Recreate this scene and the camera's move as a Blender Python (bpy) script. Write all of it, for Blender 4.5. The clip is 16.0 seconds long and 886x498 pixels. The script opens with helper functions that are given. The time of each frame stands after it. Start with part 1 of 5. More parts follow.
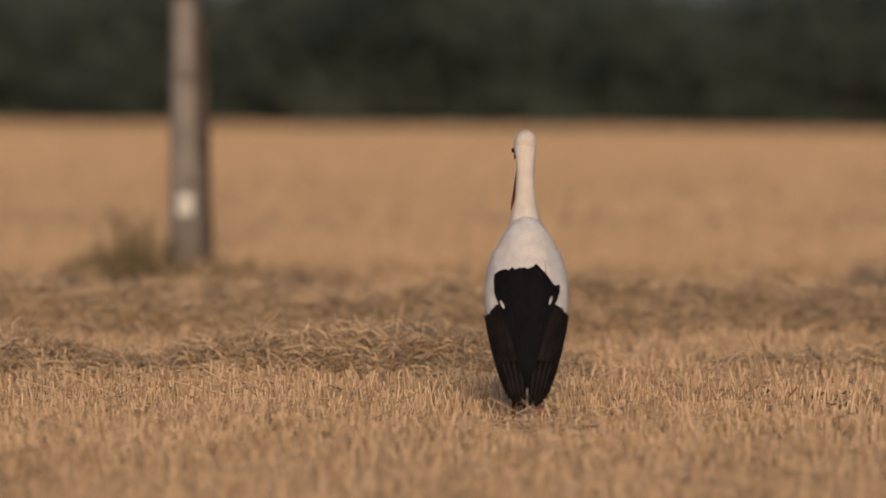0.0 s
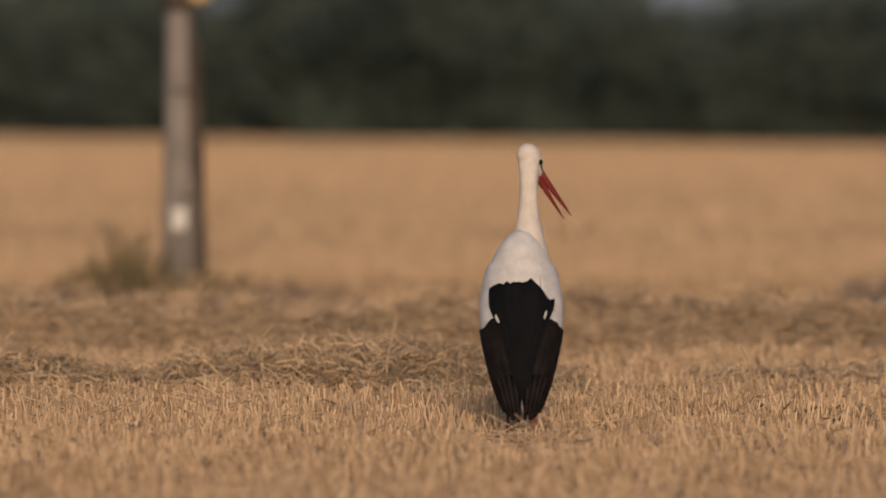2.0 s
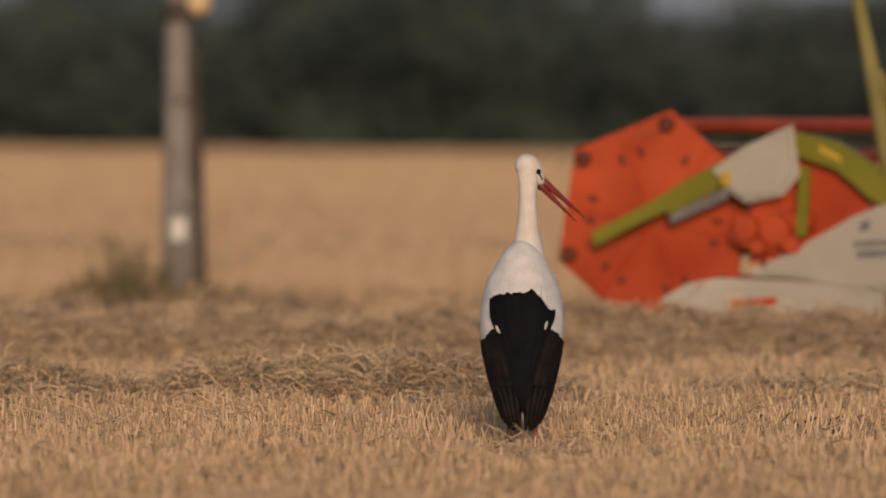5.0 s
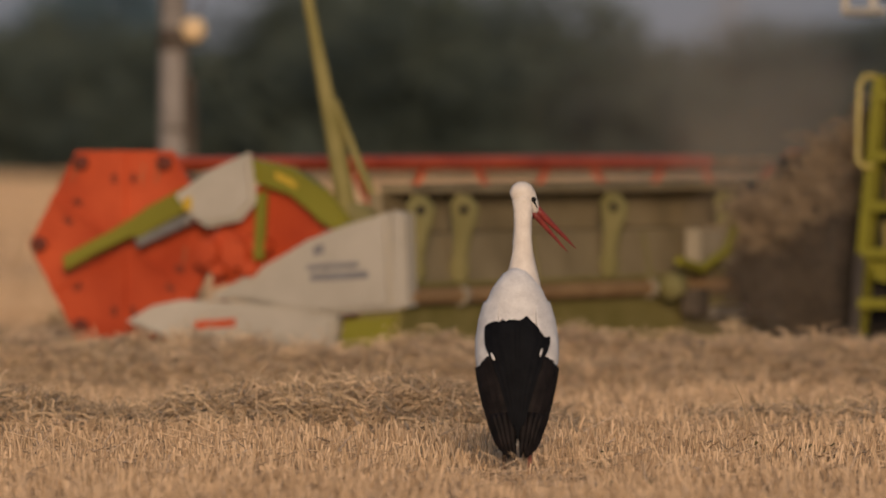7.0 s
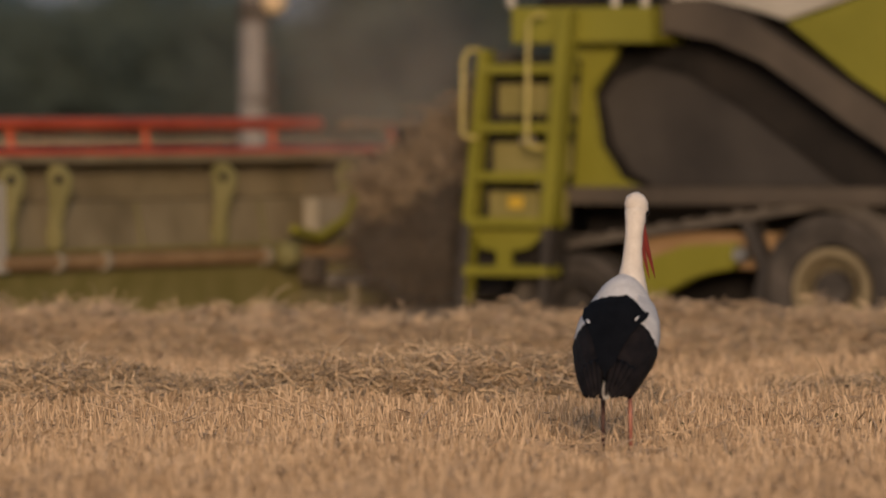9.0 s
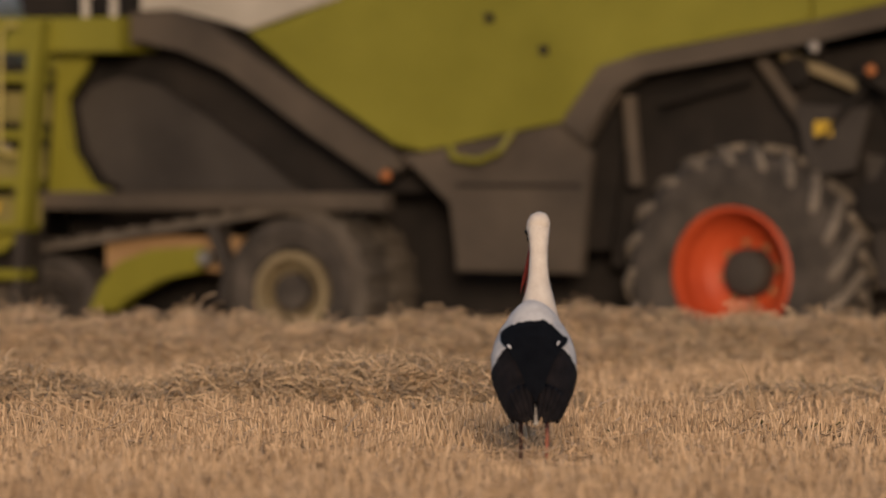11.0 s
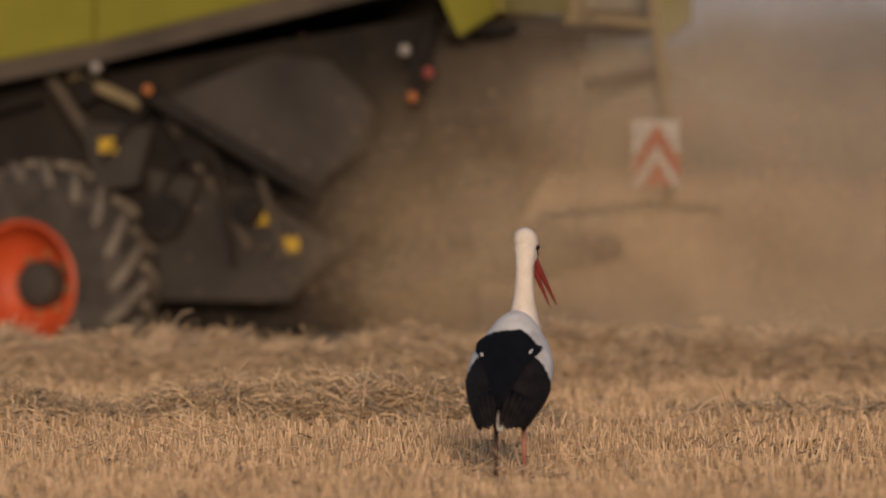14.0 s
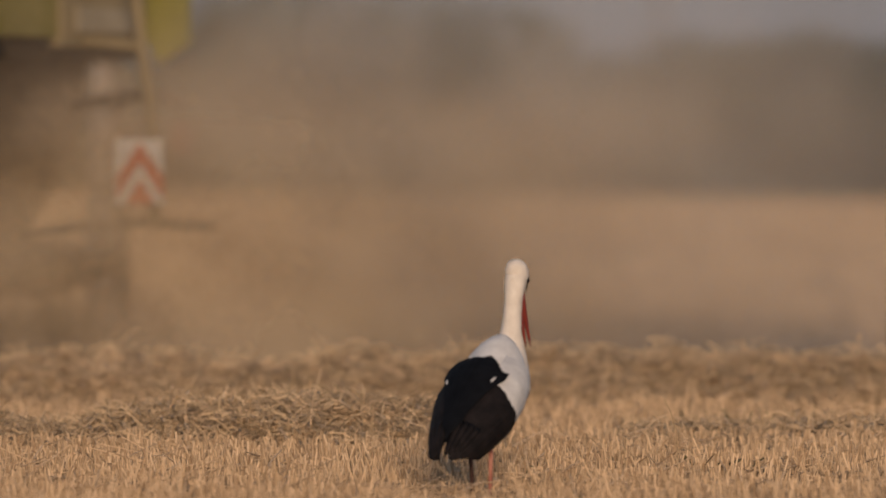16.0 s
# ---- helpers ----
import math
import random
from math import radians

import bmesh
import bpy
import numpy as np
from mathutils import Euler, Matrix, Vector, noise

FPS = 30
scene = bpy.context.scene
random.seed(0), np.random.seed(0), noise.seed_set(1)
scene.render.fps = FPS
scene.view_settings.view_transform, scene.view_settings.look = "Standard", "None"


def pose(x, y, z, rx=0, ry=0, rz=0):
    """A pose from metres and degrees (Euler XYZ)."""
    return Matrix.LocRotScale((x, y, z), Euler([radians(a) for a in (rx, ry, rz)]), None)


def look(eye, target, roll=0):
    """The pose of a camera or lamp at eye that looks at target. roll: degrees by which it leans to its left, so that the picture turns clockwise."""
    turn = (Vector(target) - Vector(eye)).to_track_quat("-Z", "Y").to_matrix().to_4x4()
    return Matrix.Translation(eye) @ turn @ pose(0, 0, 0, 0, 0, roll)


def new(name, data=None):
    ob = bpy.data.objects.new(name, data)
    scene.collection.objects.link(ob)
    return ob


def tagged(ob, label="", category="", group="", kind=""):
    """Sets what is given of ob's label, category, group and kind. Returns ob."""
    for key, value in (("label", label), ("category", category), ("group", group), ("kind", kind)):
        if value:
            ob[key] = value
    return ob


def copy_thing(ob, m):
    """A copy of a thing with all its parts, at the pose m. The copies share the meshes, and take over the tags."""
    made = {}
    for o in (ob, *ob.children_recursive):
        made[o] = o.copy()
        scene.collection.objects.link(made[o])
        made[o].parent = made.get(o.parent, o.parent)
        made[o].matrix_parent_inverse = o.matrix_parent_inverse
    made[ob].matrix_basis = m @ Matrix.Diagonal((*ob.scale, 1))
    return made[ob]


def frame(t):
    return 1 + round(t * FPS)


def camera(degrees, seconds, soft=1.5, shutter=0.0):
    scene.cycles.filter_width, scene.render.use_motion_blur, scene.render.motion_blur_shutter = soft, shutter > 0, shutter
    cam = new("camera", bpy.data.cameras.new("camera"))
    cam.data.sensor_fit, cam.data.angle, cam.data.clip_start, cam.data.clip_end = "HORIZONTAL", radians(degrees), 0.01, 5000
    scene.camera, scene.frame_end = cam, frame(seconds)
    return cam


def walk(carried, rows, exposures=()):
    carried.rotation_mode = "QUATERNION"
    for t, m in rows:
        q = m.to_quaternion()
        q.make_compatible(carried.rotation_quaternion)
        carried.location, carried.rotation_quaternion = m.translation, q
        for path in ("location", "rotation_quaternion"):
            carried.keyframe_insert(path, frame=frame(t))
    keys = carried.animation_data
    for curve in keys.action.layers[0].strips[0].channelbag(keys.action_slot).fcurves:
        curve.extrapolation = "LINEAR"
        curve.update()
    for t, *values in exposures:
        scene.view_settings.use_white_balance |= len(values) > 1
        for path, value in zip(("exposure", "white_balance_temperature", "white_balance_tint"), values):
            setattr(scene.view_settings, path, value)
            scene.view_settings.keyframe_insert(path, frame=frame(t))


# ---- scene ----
cam = camera(6.648, 16.0)
cam.data.dof.use_dof, cam.data.dof.focus_distance, cam.data.dof.aperture_fstop = True, 32.6, 2.1
walk(cam, [
    (0, pose(0, 0, 1.35, 88.8626, 0, -0.3183)),
    (0.5, pose(0, 0, 1.35, 88.9390, 0, -0.0764)),
    (1, pose(0, 0, 1.35, 88.9857, 0, 0.4499)),
    (1.5, pose(0, 0, 1.35, 89.0196, 0, 0.5135)),
    (2, pose(0, 0, 1.35, 88.9687, 0, -0.3650)),
    (2.5, pose(0, 0, 1.35, 89.0196, 0, -0.2080)),
    (3, pose(0, 0, 1.35, 89.0451, 0, -0.7852)),
    (3.5, pose(0, 0, 1.35, 89.0493, 0, -0.6578)),
    (3.7, pose(0, 0, 1.35, 89.0451, 0, -0.5857)),
    (5.8, pose(0, 0, 1.35, 89.0578, 0, -0.3565)),
    (6, pose(0, 0, 1.35, 89.3761, 0, -0.3905)),
    (6.5, pose(0, 0, 1.35, 89.6223, 0, -0.4881)),
    (7, pose(0, 0, 1.35, 89.2530, 0, -0.4074)),
    (7.5, pose(0, 0, 1.35, 89.1809, 0, -0.0722)),
    (8, pose(0, 0, 1.35, 89.5841, 0, 0.2207)),
    (8.5, pose(0, 0, 1.35, 89.4949, 0, 0.4371)),
    (9, pose(0, 0, 1.35, 89.0408, 0, 0.1952)),
    (9.5, pose(0, 0, 1.35, 89.0451, 0, -0.2844)),
    (10, pose(0, 0, 1.35, 89.0790, 0, -0.4371)),
    (10.2, pose(0, 0, 1.35, 89.0960, 0, -0.4499)),
    (12.3, pose(0, 0, 1.35, 89.0918, 0, -0.1867)),
    (12.5, pose(0, 0, 1.35, 89.0918, 0, -0.5772)),
    (13, pose(0, 0, 1.35, 89.0620, 0, -0.7088)),
    (13.5, pose(0, 0, 1.35, 89.1002, 0, -0.6324)),
    (14, pose(0, 0, 1.35, 89.2233, 0, -0.5432)),
    (14.5, pose(0, 0, 1.35, 89.5077, 0, -0.2334)),
    (15, pose(0, 0, 1.35, 89.5204, 0, -0.3310)),
    (15.5, pose(0, 0, 1.35, 89.4822, 0, -0.6536)),
    (16, pose(0, 0, 1.35, 89.3634, 0, -0.9380)),
])

# ---- world, sun, exposure ----
world = bpy.data.worlds.new("sky")
scene.world = world
world.use_nodes = True
sky = world.node_tree.nodes.new("ShaderNodeTexSky")
sky.sky_type, sky.sun_disc = "NISHITA", False
sky.sun_elevation, sky.sun_rotation = radians(10), radians(178)
sky.air_density, sky.dust_density, sky.ozone_density = 1.6, 1.0, 2.5
haze = world.node_tree.nodes.new("ShaderNodeMix")
haze.data_type = "RGBA"
haze.inputs["Factor"].default_value, haze.inputs["B"].default_value = 0.72, (1.40, 1.78, 2.64, 1)
world.node_tree.links.new(sky.outputs[0], haze.inputs["A"])
world.node_tree.links.new(haze.outputs["Result"], world.node_tree.nodes["Background"].inputs[0])
world.node_tree.nodes["Background"].inputs[1].default_value = 0.10
sun = new("sun", bpy.data.lights.new("sun", "SUN"))
sun.data.energy, sun.data.angle, sun.data.color = 2.5, radians(12.0), (1.0, 0.73, 0.51)
sun.matrix_world = look((3.5, -99.9, 100 * math.tan(radians(10))), (0, 0, 0))
scene.view_settings.exposure = 0.02


# ---- materials ----
def mat(name, dark, light, scale=8.0, rough=0.7, metal=0.0, bump=0.25, fine=90.0, island=0.0, trans=0.0, coat=0.0, spec=0.3):
    """Two tones mixed by coarse and fine noise, with a fine relief."""
    m = bpy.data.materials.new(name)
    m.use_nodes = True
    nt = m.node_tree
    n, l = nt.nodes, nt.links
    b = n["Principled BSDF"]
    co = n.new("ShaderNodeTexCoord")
    coarse, grain = n.new("ShaderNodeTexNoise"), n.new("ShaderNodeTexNoise")
    coarse.inputs["Scale"].default_value, coarse.inputs["Detail"].default_value = scale, 5
    grain.inputs["Scale"].default_value, grain.inputs["Detail"].default_value = fine, 3
    for node in (coarse, grain):
        l.new(co.outputs["Object"], node.inputs["Vector"])
    add = n.new("ShaderNodeMath")
    add.operation = "MULTIPLY_ADD"
    l.new(grain.outputs["Fac"], add.inputs[0])
    add.inputs[1].default_value = 0.5
    l.new(coarse.outputs["Fac"], add.inputs[2])
    spread = n.new("ShaderNodeMapRange")
    spread.inputs["From Min"].default_value, spread.inputs["From Max"].default_value = 0.5, 1.0
    l.new(add.outputs[0], spread.inputs["Value"])
    fac = spread.outputs["Result"]
    if island:
        geo = n.new("ShaderNodeNewGeometry")
        mix = n.new("ShaderNodeMix")
        mix.inputs["Factor"].default_value = island
        l.new(fac, mix.inputs["A"])
        l.new(geo.outputs["Random Per Island"], mix.inputs["B"])
        fac = mix.outputs["Result"]
    tone = n.new("ShaderNodeMix")
    tone.data_type = "RGBA"
    l.new(fac, tone.inputs["Factor"])
    tone.inputs["A"].default_value, tone.inputs["B"].default_value = (*dark, 1), (*light, 1)
    l.new(tone.outputs["Result"], b.inputs["Base Color"])
    b.inputs["Roughness"].default_value, b.inputs["Metallic"].default_value = rough, metal
    b.inputs["Specular IOR Level"].default_value = spec
    b.inputs["Coat Weight"].default_value = coat
    if trans:
        b.inputs["Transmission Weight"].default_value = trans
    if bump:
        bp = n.new("ShaderNodeBump")
        bp.inputs["Strength"].default_value, bp.inputs["Distance"].default_value = bump, 0.01
        l.new(add.outputs[0], bp.inputs["Height"])
        l.new(bp.outputs["Normal"], b.inputs["Normal"])
    return m


SOIL = mat("stubble_soil", (0.11, 0.072, 0.045), (0.34, 0.23, 0.14), 0.9, 0.95, fine=30)
STUBBLE = mat("stubble_straw", (0.35, 0.23, 0.135), (0.90, 0.66, 0.43), 1.3, 0.6, bump=0, island=0.75)
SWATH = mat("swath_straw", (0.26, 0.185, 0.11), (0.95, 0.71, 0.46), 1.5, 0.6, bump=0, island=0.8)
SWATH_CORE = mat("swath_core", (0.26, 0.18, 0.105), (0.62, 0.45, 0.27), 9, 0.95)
WEED = mat("weed_leaf", (0.065, 0.06, 0.03), (0.22, 0.18, 0.09), 3, 0.7, bump=0, island=0.6)
# Leaf tones of the wood edge are blued a little for haze
LEAF = mat("tree_leaf", (0.038, 0.054, 0.047), (0.082, 0.104, 0.082), 0.25, 0.7, bump=0, fine=3, island=0.4)
BARK = mat("bark", (0.06, 0.045, 0.03), (0.15, 0.115, 0.08), 3, 0.9)
# Aerial haze is put into these paler, bluer leaf colours
FARLEAF = mat("far_leaf_haze_tint", (0.070, 0.118, 0.150), (0.098, 0.150, 0.185), 0.05, 1.0, bump=0, fine=0.6, island=0.3)
MIDLEAF = mat("mid_leaf_haze_tint", (0.060, 0.082, 0.072), (0.105, 0.13, 0.11), 0.1, 0.9, bump=0, fine=1.0, island=0.4)
CONCRETE = mat("weathered_pole", (0.165, 0.145, 0.13), (0.33, 0.30, 0.275), 2.5, 0.9, fine=40)
POLE_DARK = mat("tarred_wood", (0.045, 0.035, 0.028), (0.12, 0.095, 0.075), 4, 0.9)
WHITEMARK = mat("white_paint", (0.55, 0.53, 0.50), (0.8, 0.78, 0.74), 12, 0.7)
GREEN = mat("lime_paint_dusty", (0.175, 0.165, 0.016), (0.25, 0.235, 0.03), 1.6, 0.45, coat=0.15)
GREENDUST = mat("lime_paint_under_dust", (0.17, 0.15, 0.04), (0.28, 0.24, 0.09), 3.5, 0.7)
OLIVE = mat("olive_paint_under_dust", (0.14, 0.13, 0.045), (0.23, 0.205, 0.09), 3.0, 0.75)
KHAKI = mat("dusty_sheet_steel", (0.165, 0.13, 0.072), (0.32, 0.26, 0.155), 2.2, 0.7)
CREAM = mat("cream_paint", (0.35, 0.32, 0.265), (0.53, 0.49, 0.42), 2.0, 0.55)
RED = mat("orange_red_paint", (0.36, 0.045, 0.013), (0.62, 0.105, 0.035), 2.2, 0.5)
BEARING = mat("dark_red_cap", (0.10, 0.022, 0.012), (0.20, 0.045, 0.025), 6.0, 0.6)
RUST = mat("dusty_tube", (0.22, 0.13, 0.06), (0.40, 0.26, 0.13), 4.0, 0.7)
# Near black on purpose: shade under the machine is put into this colour
DARK = mat("dark_shaded_machinery", (0.007, 0.0058, 0.005), (0.026, 0.021, 0.0175), 3.0, 0.8)
BROWN = mat("dust_covered_panel", (0.05, 0.041, 0.033), (0.118, 0.095, 0.072), 1.8, 0.75)
GREY = mat("grey_plastic_panel", (0.028, 0.024, 0.0215), (0.066, 0.057, 0.049), 2.0, 0.65)
RUBBER = mat("tyre_rubber_dusty", (0.028, 0.025, 0.022), (0.10, 0.085, 0.072), 5.0, 0.9)
TRACK = mat("dusty_track_rubber", (0.055, 0.047, 0.039), (0.15, 0.127, 0.102), 5.0, 0.9)
LUG = mat("dusty_tread", (0.115, 0.098, 0.08), (0.26, 0.22, 0.175), 6.0, 0.9)
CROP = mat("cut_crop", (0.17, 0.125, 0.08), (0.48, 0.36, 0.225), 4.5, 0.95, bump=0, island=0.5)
# Darker copy of the crop tone, painting shade on the lower lumps
CROP_SHADE = mat("shaded_crop", (0.035, 0.028, 0.022), (0.15, 0.115, 0.08), 4.5, 0.95, bump=0, island=0.5)
TAN = mat("dusty_tan_plate", (0.26, 0.225, 0.165), (0.38, 0.335, 0.25), 3.0, 0.8)
# The sun's gleam on the green rails is put into this yellower tone
RAIL = mat("sun_gleam_green_rail", (0.36, 0.31, 0.07), (0.58, 0.48, 0.17), 6, 0.4)
STEEL = mat("bare_steel", (0.30, 0.28, 0.25), (0.55, 0.52, 0.47), 9.0, 0.4, metal=0.8)
YELLOW = mat("warning_sticker", (0.46, 0.30, 0.03), (0.62, 0.42, 0.05), 6.0, 0.5)
ORANGE = mat("amber_lens", (0.34, 0.12, 0.04), (0.48, 0.18, 0.06), 6.0, 0.3)
REDLENS = mat("red_lens", (0.22, 0.05, 0.045), (0.34, 0.09, 0.07), 6.0, 0.3)
LAMPGLASS = mat("lamp_glass", (0.26, 0.24, 0.22), (0.42, 0.39, 0.36), 6.0, 0.2)
TEAL = mat("tinted_cab_glass", (0.03, 0.10, 0.11), (0.06, 0.16, 0.17), 1.0, 0.08, bump=0)
BLACKTEXT = mat("dark_lettering", (0.13, 0.13, 0.145), (0.24, 0.24, 0.25), 9.0, 0.6)
DUST = mat("chaff_and_dust", (0.30, 0.21, 0.12), (0.56, 0.42, 0.27), 0.8, 0.9, bump=0, island=0.5)
# Body white is greyed for sky light, neck white warmed for sun
FEATHER_W = mat("white_plumage", (0.52, 0.51, 0.515), (0.76, 0.75, 0.745), 14, 0.85, bump=0.5, fine=160)
NECK_W = mat("sun_tinted_neck_plumage", (0.66, 0.59, 0.52), (0.83, 0.765, 0.69), 20, 0.9, bump=0.5, fine=200)
FEATHER_B = mat("black_flight_feathers", (0.0024, 0.0028, 0.0042), (0.0068, 0.0074, 0.0098), 16, 0.75, bump=0.3, fine=120, spec=0.12)
WING_B = mat("brown_black_wing", (0.0055, 0.0046, 0.0048), (0.019, 0.0145, 0.0145), 22, 0.7, bump=0.3, fine=120, spec=0.15)
BILL = mat("red_bill", (0.15, 0.024, 0.02), (0.28, 0.05, 0.04), 14, 0.45)
LEGM = mat("red_leg", (0.34, 0.12, 0.085), (0.54, 0.26, 0.20), 14, 0.6)
LEGDARK = mat("dark_brown_leg", (0.05, 0.026, 0.022), (0.14, 0.075, 0.06), 14, 0.7)
EYE = mat("black_eye", (0.006, 0.006, 0.006), (0.012, 0.012, 0.012), 5, 0.15, bump=0)


def veil_material(name, dark, light, thick, x0, x1, z0, z1, head=0.06, tail=0.3):
    """Airborne dust: a scattering sheet that lets most light pass, thinning out towards its ends in x and z."""
    m = bpy.data.materials.new(name)
    m.use_nodes = True
    n, l = m.node_tree.nodes, m.node_tree.links
    n.remove(n["Principled BSDF"])
    co, xyz = n.new("ShaderNodeTexCoord"), n.new("ShaderNodeSeparateXYZ")
    l.new(co.outputs["Object"], xyz.inputs[0])
    clump = n.new("ShaderNodeTexNoise")
    clump.inputs["Scale"].default_value, clump.inputs["Detail"].default_value = 0.75, 4
    l.new(co.outputs["Object"], clump.inputs["Vector"])
    fac = n.new("ShaderNodeMapRange")
    fac.interpolation_type = "SMOOTHSTEP"
    for k, v in (("From Min", 0.25), ("From Max", 0.70), ("To Min", min(0.15, 0.35 * thick)), ("To Max", thick)):
        fac.inputs[k].default_value = v
    l.new(clump.outputs["Fac"], fac.inputs["Value"])
    out = fac.outputs["Result"]
    for axis, a, c in (("X", x0, x0 + tail * (x1 - x0)), ("X", x1, x1 - head * (x1 - x0)), ("Z", z1, z1 - 0.45 * (z1 - z0)), ("Z", z0 - 0.2, z0 + 0.1)):
        fade, mul = n.new("ShaderNodeMapRange"), n.new("ShaderNodeMath")
        fade.interpolation_type = "SMOOTHSTEP"
        flip = a > c
        for k, v in (("From Min", min(a, c)), ("From Max", max(a, c)), ("To Min", 1.0 if flip else 0.0), ("To Max", 0.0 if flip else 1.0)):
            fade.inputs[k].default_value = v
        l.new(xyz.outputs[axis], fade.inputs["Value"])
        mul.operation = "MULTIPLY"
        l.new(out, mul.inputs[0])
        l.new(fade.outputs["Result"], mul.inputs[1])
        out = mul.outputs[0]
    tone = n.new("ShaderNodeMix")
    tone.data_type = "RGBA"
    l.new(clump.outputs["Fac"], tone.inputs["Factor"])
    tone.inputs["A"].default_value, tone.inputs["B"].default_value = (*dark, 1), (*light, 1)
    grains, clear, mix = n.new("ShaderNodeBsdfDiffuse"), n.new("ShaderNodeBsdfTransparent"), n.new("ShaderNodeMixShader")
    l.new(tone.outputs["Result"], grains.inputs["Color"])
    l.new(out, mix.inputs[0])
    l.new(clear.outputs[0], mix.inputs[1])
    l.new(grains.outputs[0], mix.inputs[2])
    l.new(mix.outputs[0], n["Material Output"].inputs["Surface"])
    return m


# ---- mesh helpers ----
def part(name, bm, material, parent=None, label="", smooth=False):
    me = bpy.data.meshes.new(name)
    bmesh.ops.recalc_face_normals(bm, faces=bm.faces)
    if smooth:
        for f in bm.faces:
            f.smooth = True
    bm.to_mesh(me)
    bm.free()
    for m in material if isinstance(material, (list, tuple)) else (material,):
        me.materials.append(m)
    ob = new(name, me)
    ob.parent = parent
    if label:
        ob["label"] = label
    return ob


def quads(name, v, n, material, smooth=False):
    """One mesh from an array of loose n-cornered faces or strips: v has shape (faces, n, 3)."""
    me = bpy.data.meshes.new(name)
    k = v.shape[0]
    me.vertices.add(k * n)
    me.vertices.foreach_set("co", v.reshape(-1).astype(np.float32))
    me.loops.add(k * n)
    me.loops.foreach_set("vertex_index", np.arange(k * n, dtype=np.int32))
    me.polygons.add(k)
    me.polygons.foreach_set("loop_start", np.arange(0, k * n, n, dtype=np.int32))
    me.materials.append(material)
    me.update()
    me.validate()
    return me


def stalks(name, base, tip, r, material, bend=None):
    """Thin three-sided stalks from base to tip, with an optional bent middle, as one mesh."""
    k = len(base)
    pts = [base, tip] if bend is None else [base, bend, tip]
    d = tip - base
    d /= np.linalg.norm(d, axis=1)[:, None] + 1e-9
    ref = np.where(np.abs(d[:, 2:3]) > 0.8, np.array([[1.0, 0, 0]]), np.array([[0, 0, 1.0]]))
    a = np.cross(d, ref)
    a /= np.linalg.norm(a, axis=1)[:, None] + 1e-9
    b = np.cross(d, a)
    ring = [np.cos(q) * a + np.sin(q) * b for q in (0, 2.094, 4.189)]
    m = len(pts)
    co = np.stack([p + g * r[:, None] for p in pts for g in ring], 1)
    face = []
    for s in range(m - 1):
        for i in range(3):
            j = (i + 1) % 3
            face.append((3 * s + i, 3 * s + j, 3 * s + 3 + j, 3 * s + 3 + i))
    face = np.array(face)
    idx = (np.arange(k)[:, None, None] * (3 * m) + face[None]).reshape(-1)
    me = bpy.data.meshes.new(name)
    me.vertices.add(k * 3 * m)
    me.vertices.foreach_set("co", co.reshape(-1).astype(np.float32))
    me.loops.add(len(idx))
    me.loops.foreach_set("vertex_index", idx.astype(np.int32))
    me.polygons.add(len(idx) // 4)
    me.polygons.foreach_set("loop_start", np.arange(0, len(idx), 4, dtype=np.int32))
    me.materials.append(material)
    me.update()
    me.validate()
    return me


def prism(outline, y0, y1, bm=None, bevel=0.0):
    """A plate with the outline (x, z), from y0 to y1."""
    bm = bm or bmesh.new()
    a = [bm.verts.new((x, y0, z)) for x, z in outline]
    b = [bm.verts.new((x, y1, z)) for x, z in outline]
    made = [bm.faces.new(a), bm.faces.new(b[::-1])]
    for i in range(len(a)):
        j = (i + 1) % len(a)
        made.append(bm.faces.new((a[i], b[i], b[j], a[j])))
    if bevel:
        edges = {e for f in made[:2] for e in f.edges}
        bmesh.ops.bevel(bm, geom=list(edges), offset=bevel, segments=2, affect="EDGES")
    return bm


def block(x0, x1, y0, y1, z0, z1, bm=None, bevel=0.0):
    return prism([(x0, z0), (x1, z0), (x1, z1), (x0, z1)], y0, y1, bm, bevel)


def bar(p, q, r, bm=None, n=8, r2=None):
    """A round bar from p to q."""
    bm = bm or bmesh.new()
    p, q = Vector(p), Vector(q)
    turn = (q - p).to_track_quat("Z", "Y").to_matrix().to_4x4()
    bmesh.ops.create_cone(bm, cap_ends=True, segments=n, radius1=r, radius2=r if r2 is None else r2, depth=(q - p).length,
                          matrix=Matrix.Translation((p + q) / 2) @ turn)
    return bm


def chain(points, r, bm=None, n=8):
    bm = bm or bmesh.new()
    for p, q in zip(points, points[1:]):
        bar(p, q, r, bm, n)
    return bm


def loft(rings, closed=True, cap=True, bm=None):
    """A skin over rings of points."""
    bm = bm or bmesh.new()
    vs = [[bm.verts.new(p) for p in ring] for ring in rings]
    for a, b in zip(vs, vs[1:]):
        k = len(a)
        for i in range(k if closed else k - 1):
            j = (i + 1) % k
            bm.faces.new((a[i], a[j], b[j], b[i]))
    if cap and closed:
        bm.faces.new(vs[0][::-1])
        bm.faces.new(vs[-1])
    return bm


def lathe(profile, n=32, bm=None):
    """Turns a profile of (radius, y) round the y axis."""
    return loft([[(r * math.cos(q), y, r * math.sin(q)) for q in [2 * math.pi * i / n for i in range(n)]] for r, y in profile], bm=bm)


# ---- ground ----
def smooth_step(x):
    x = min(1.0, max(0.0, x))
    return x * x * (3 - 2 * x)


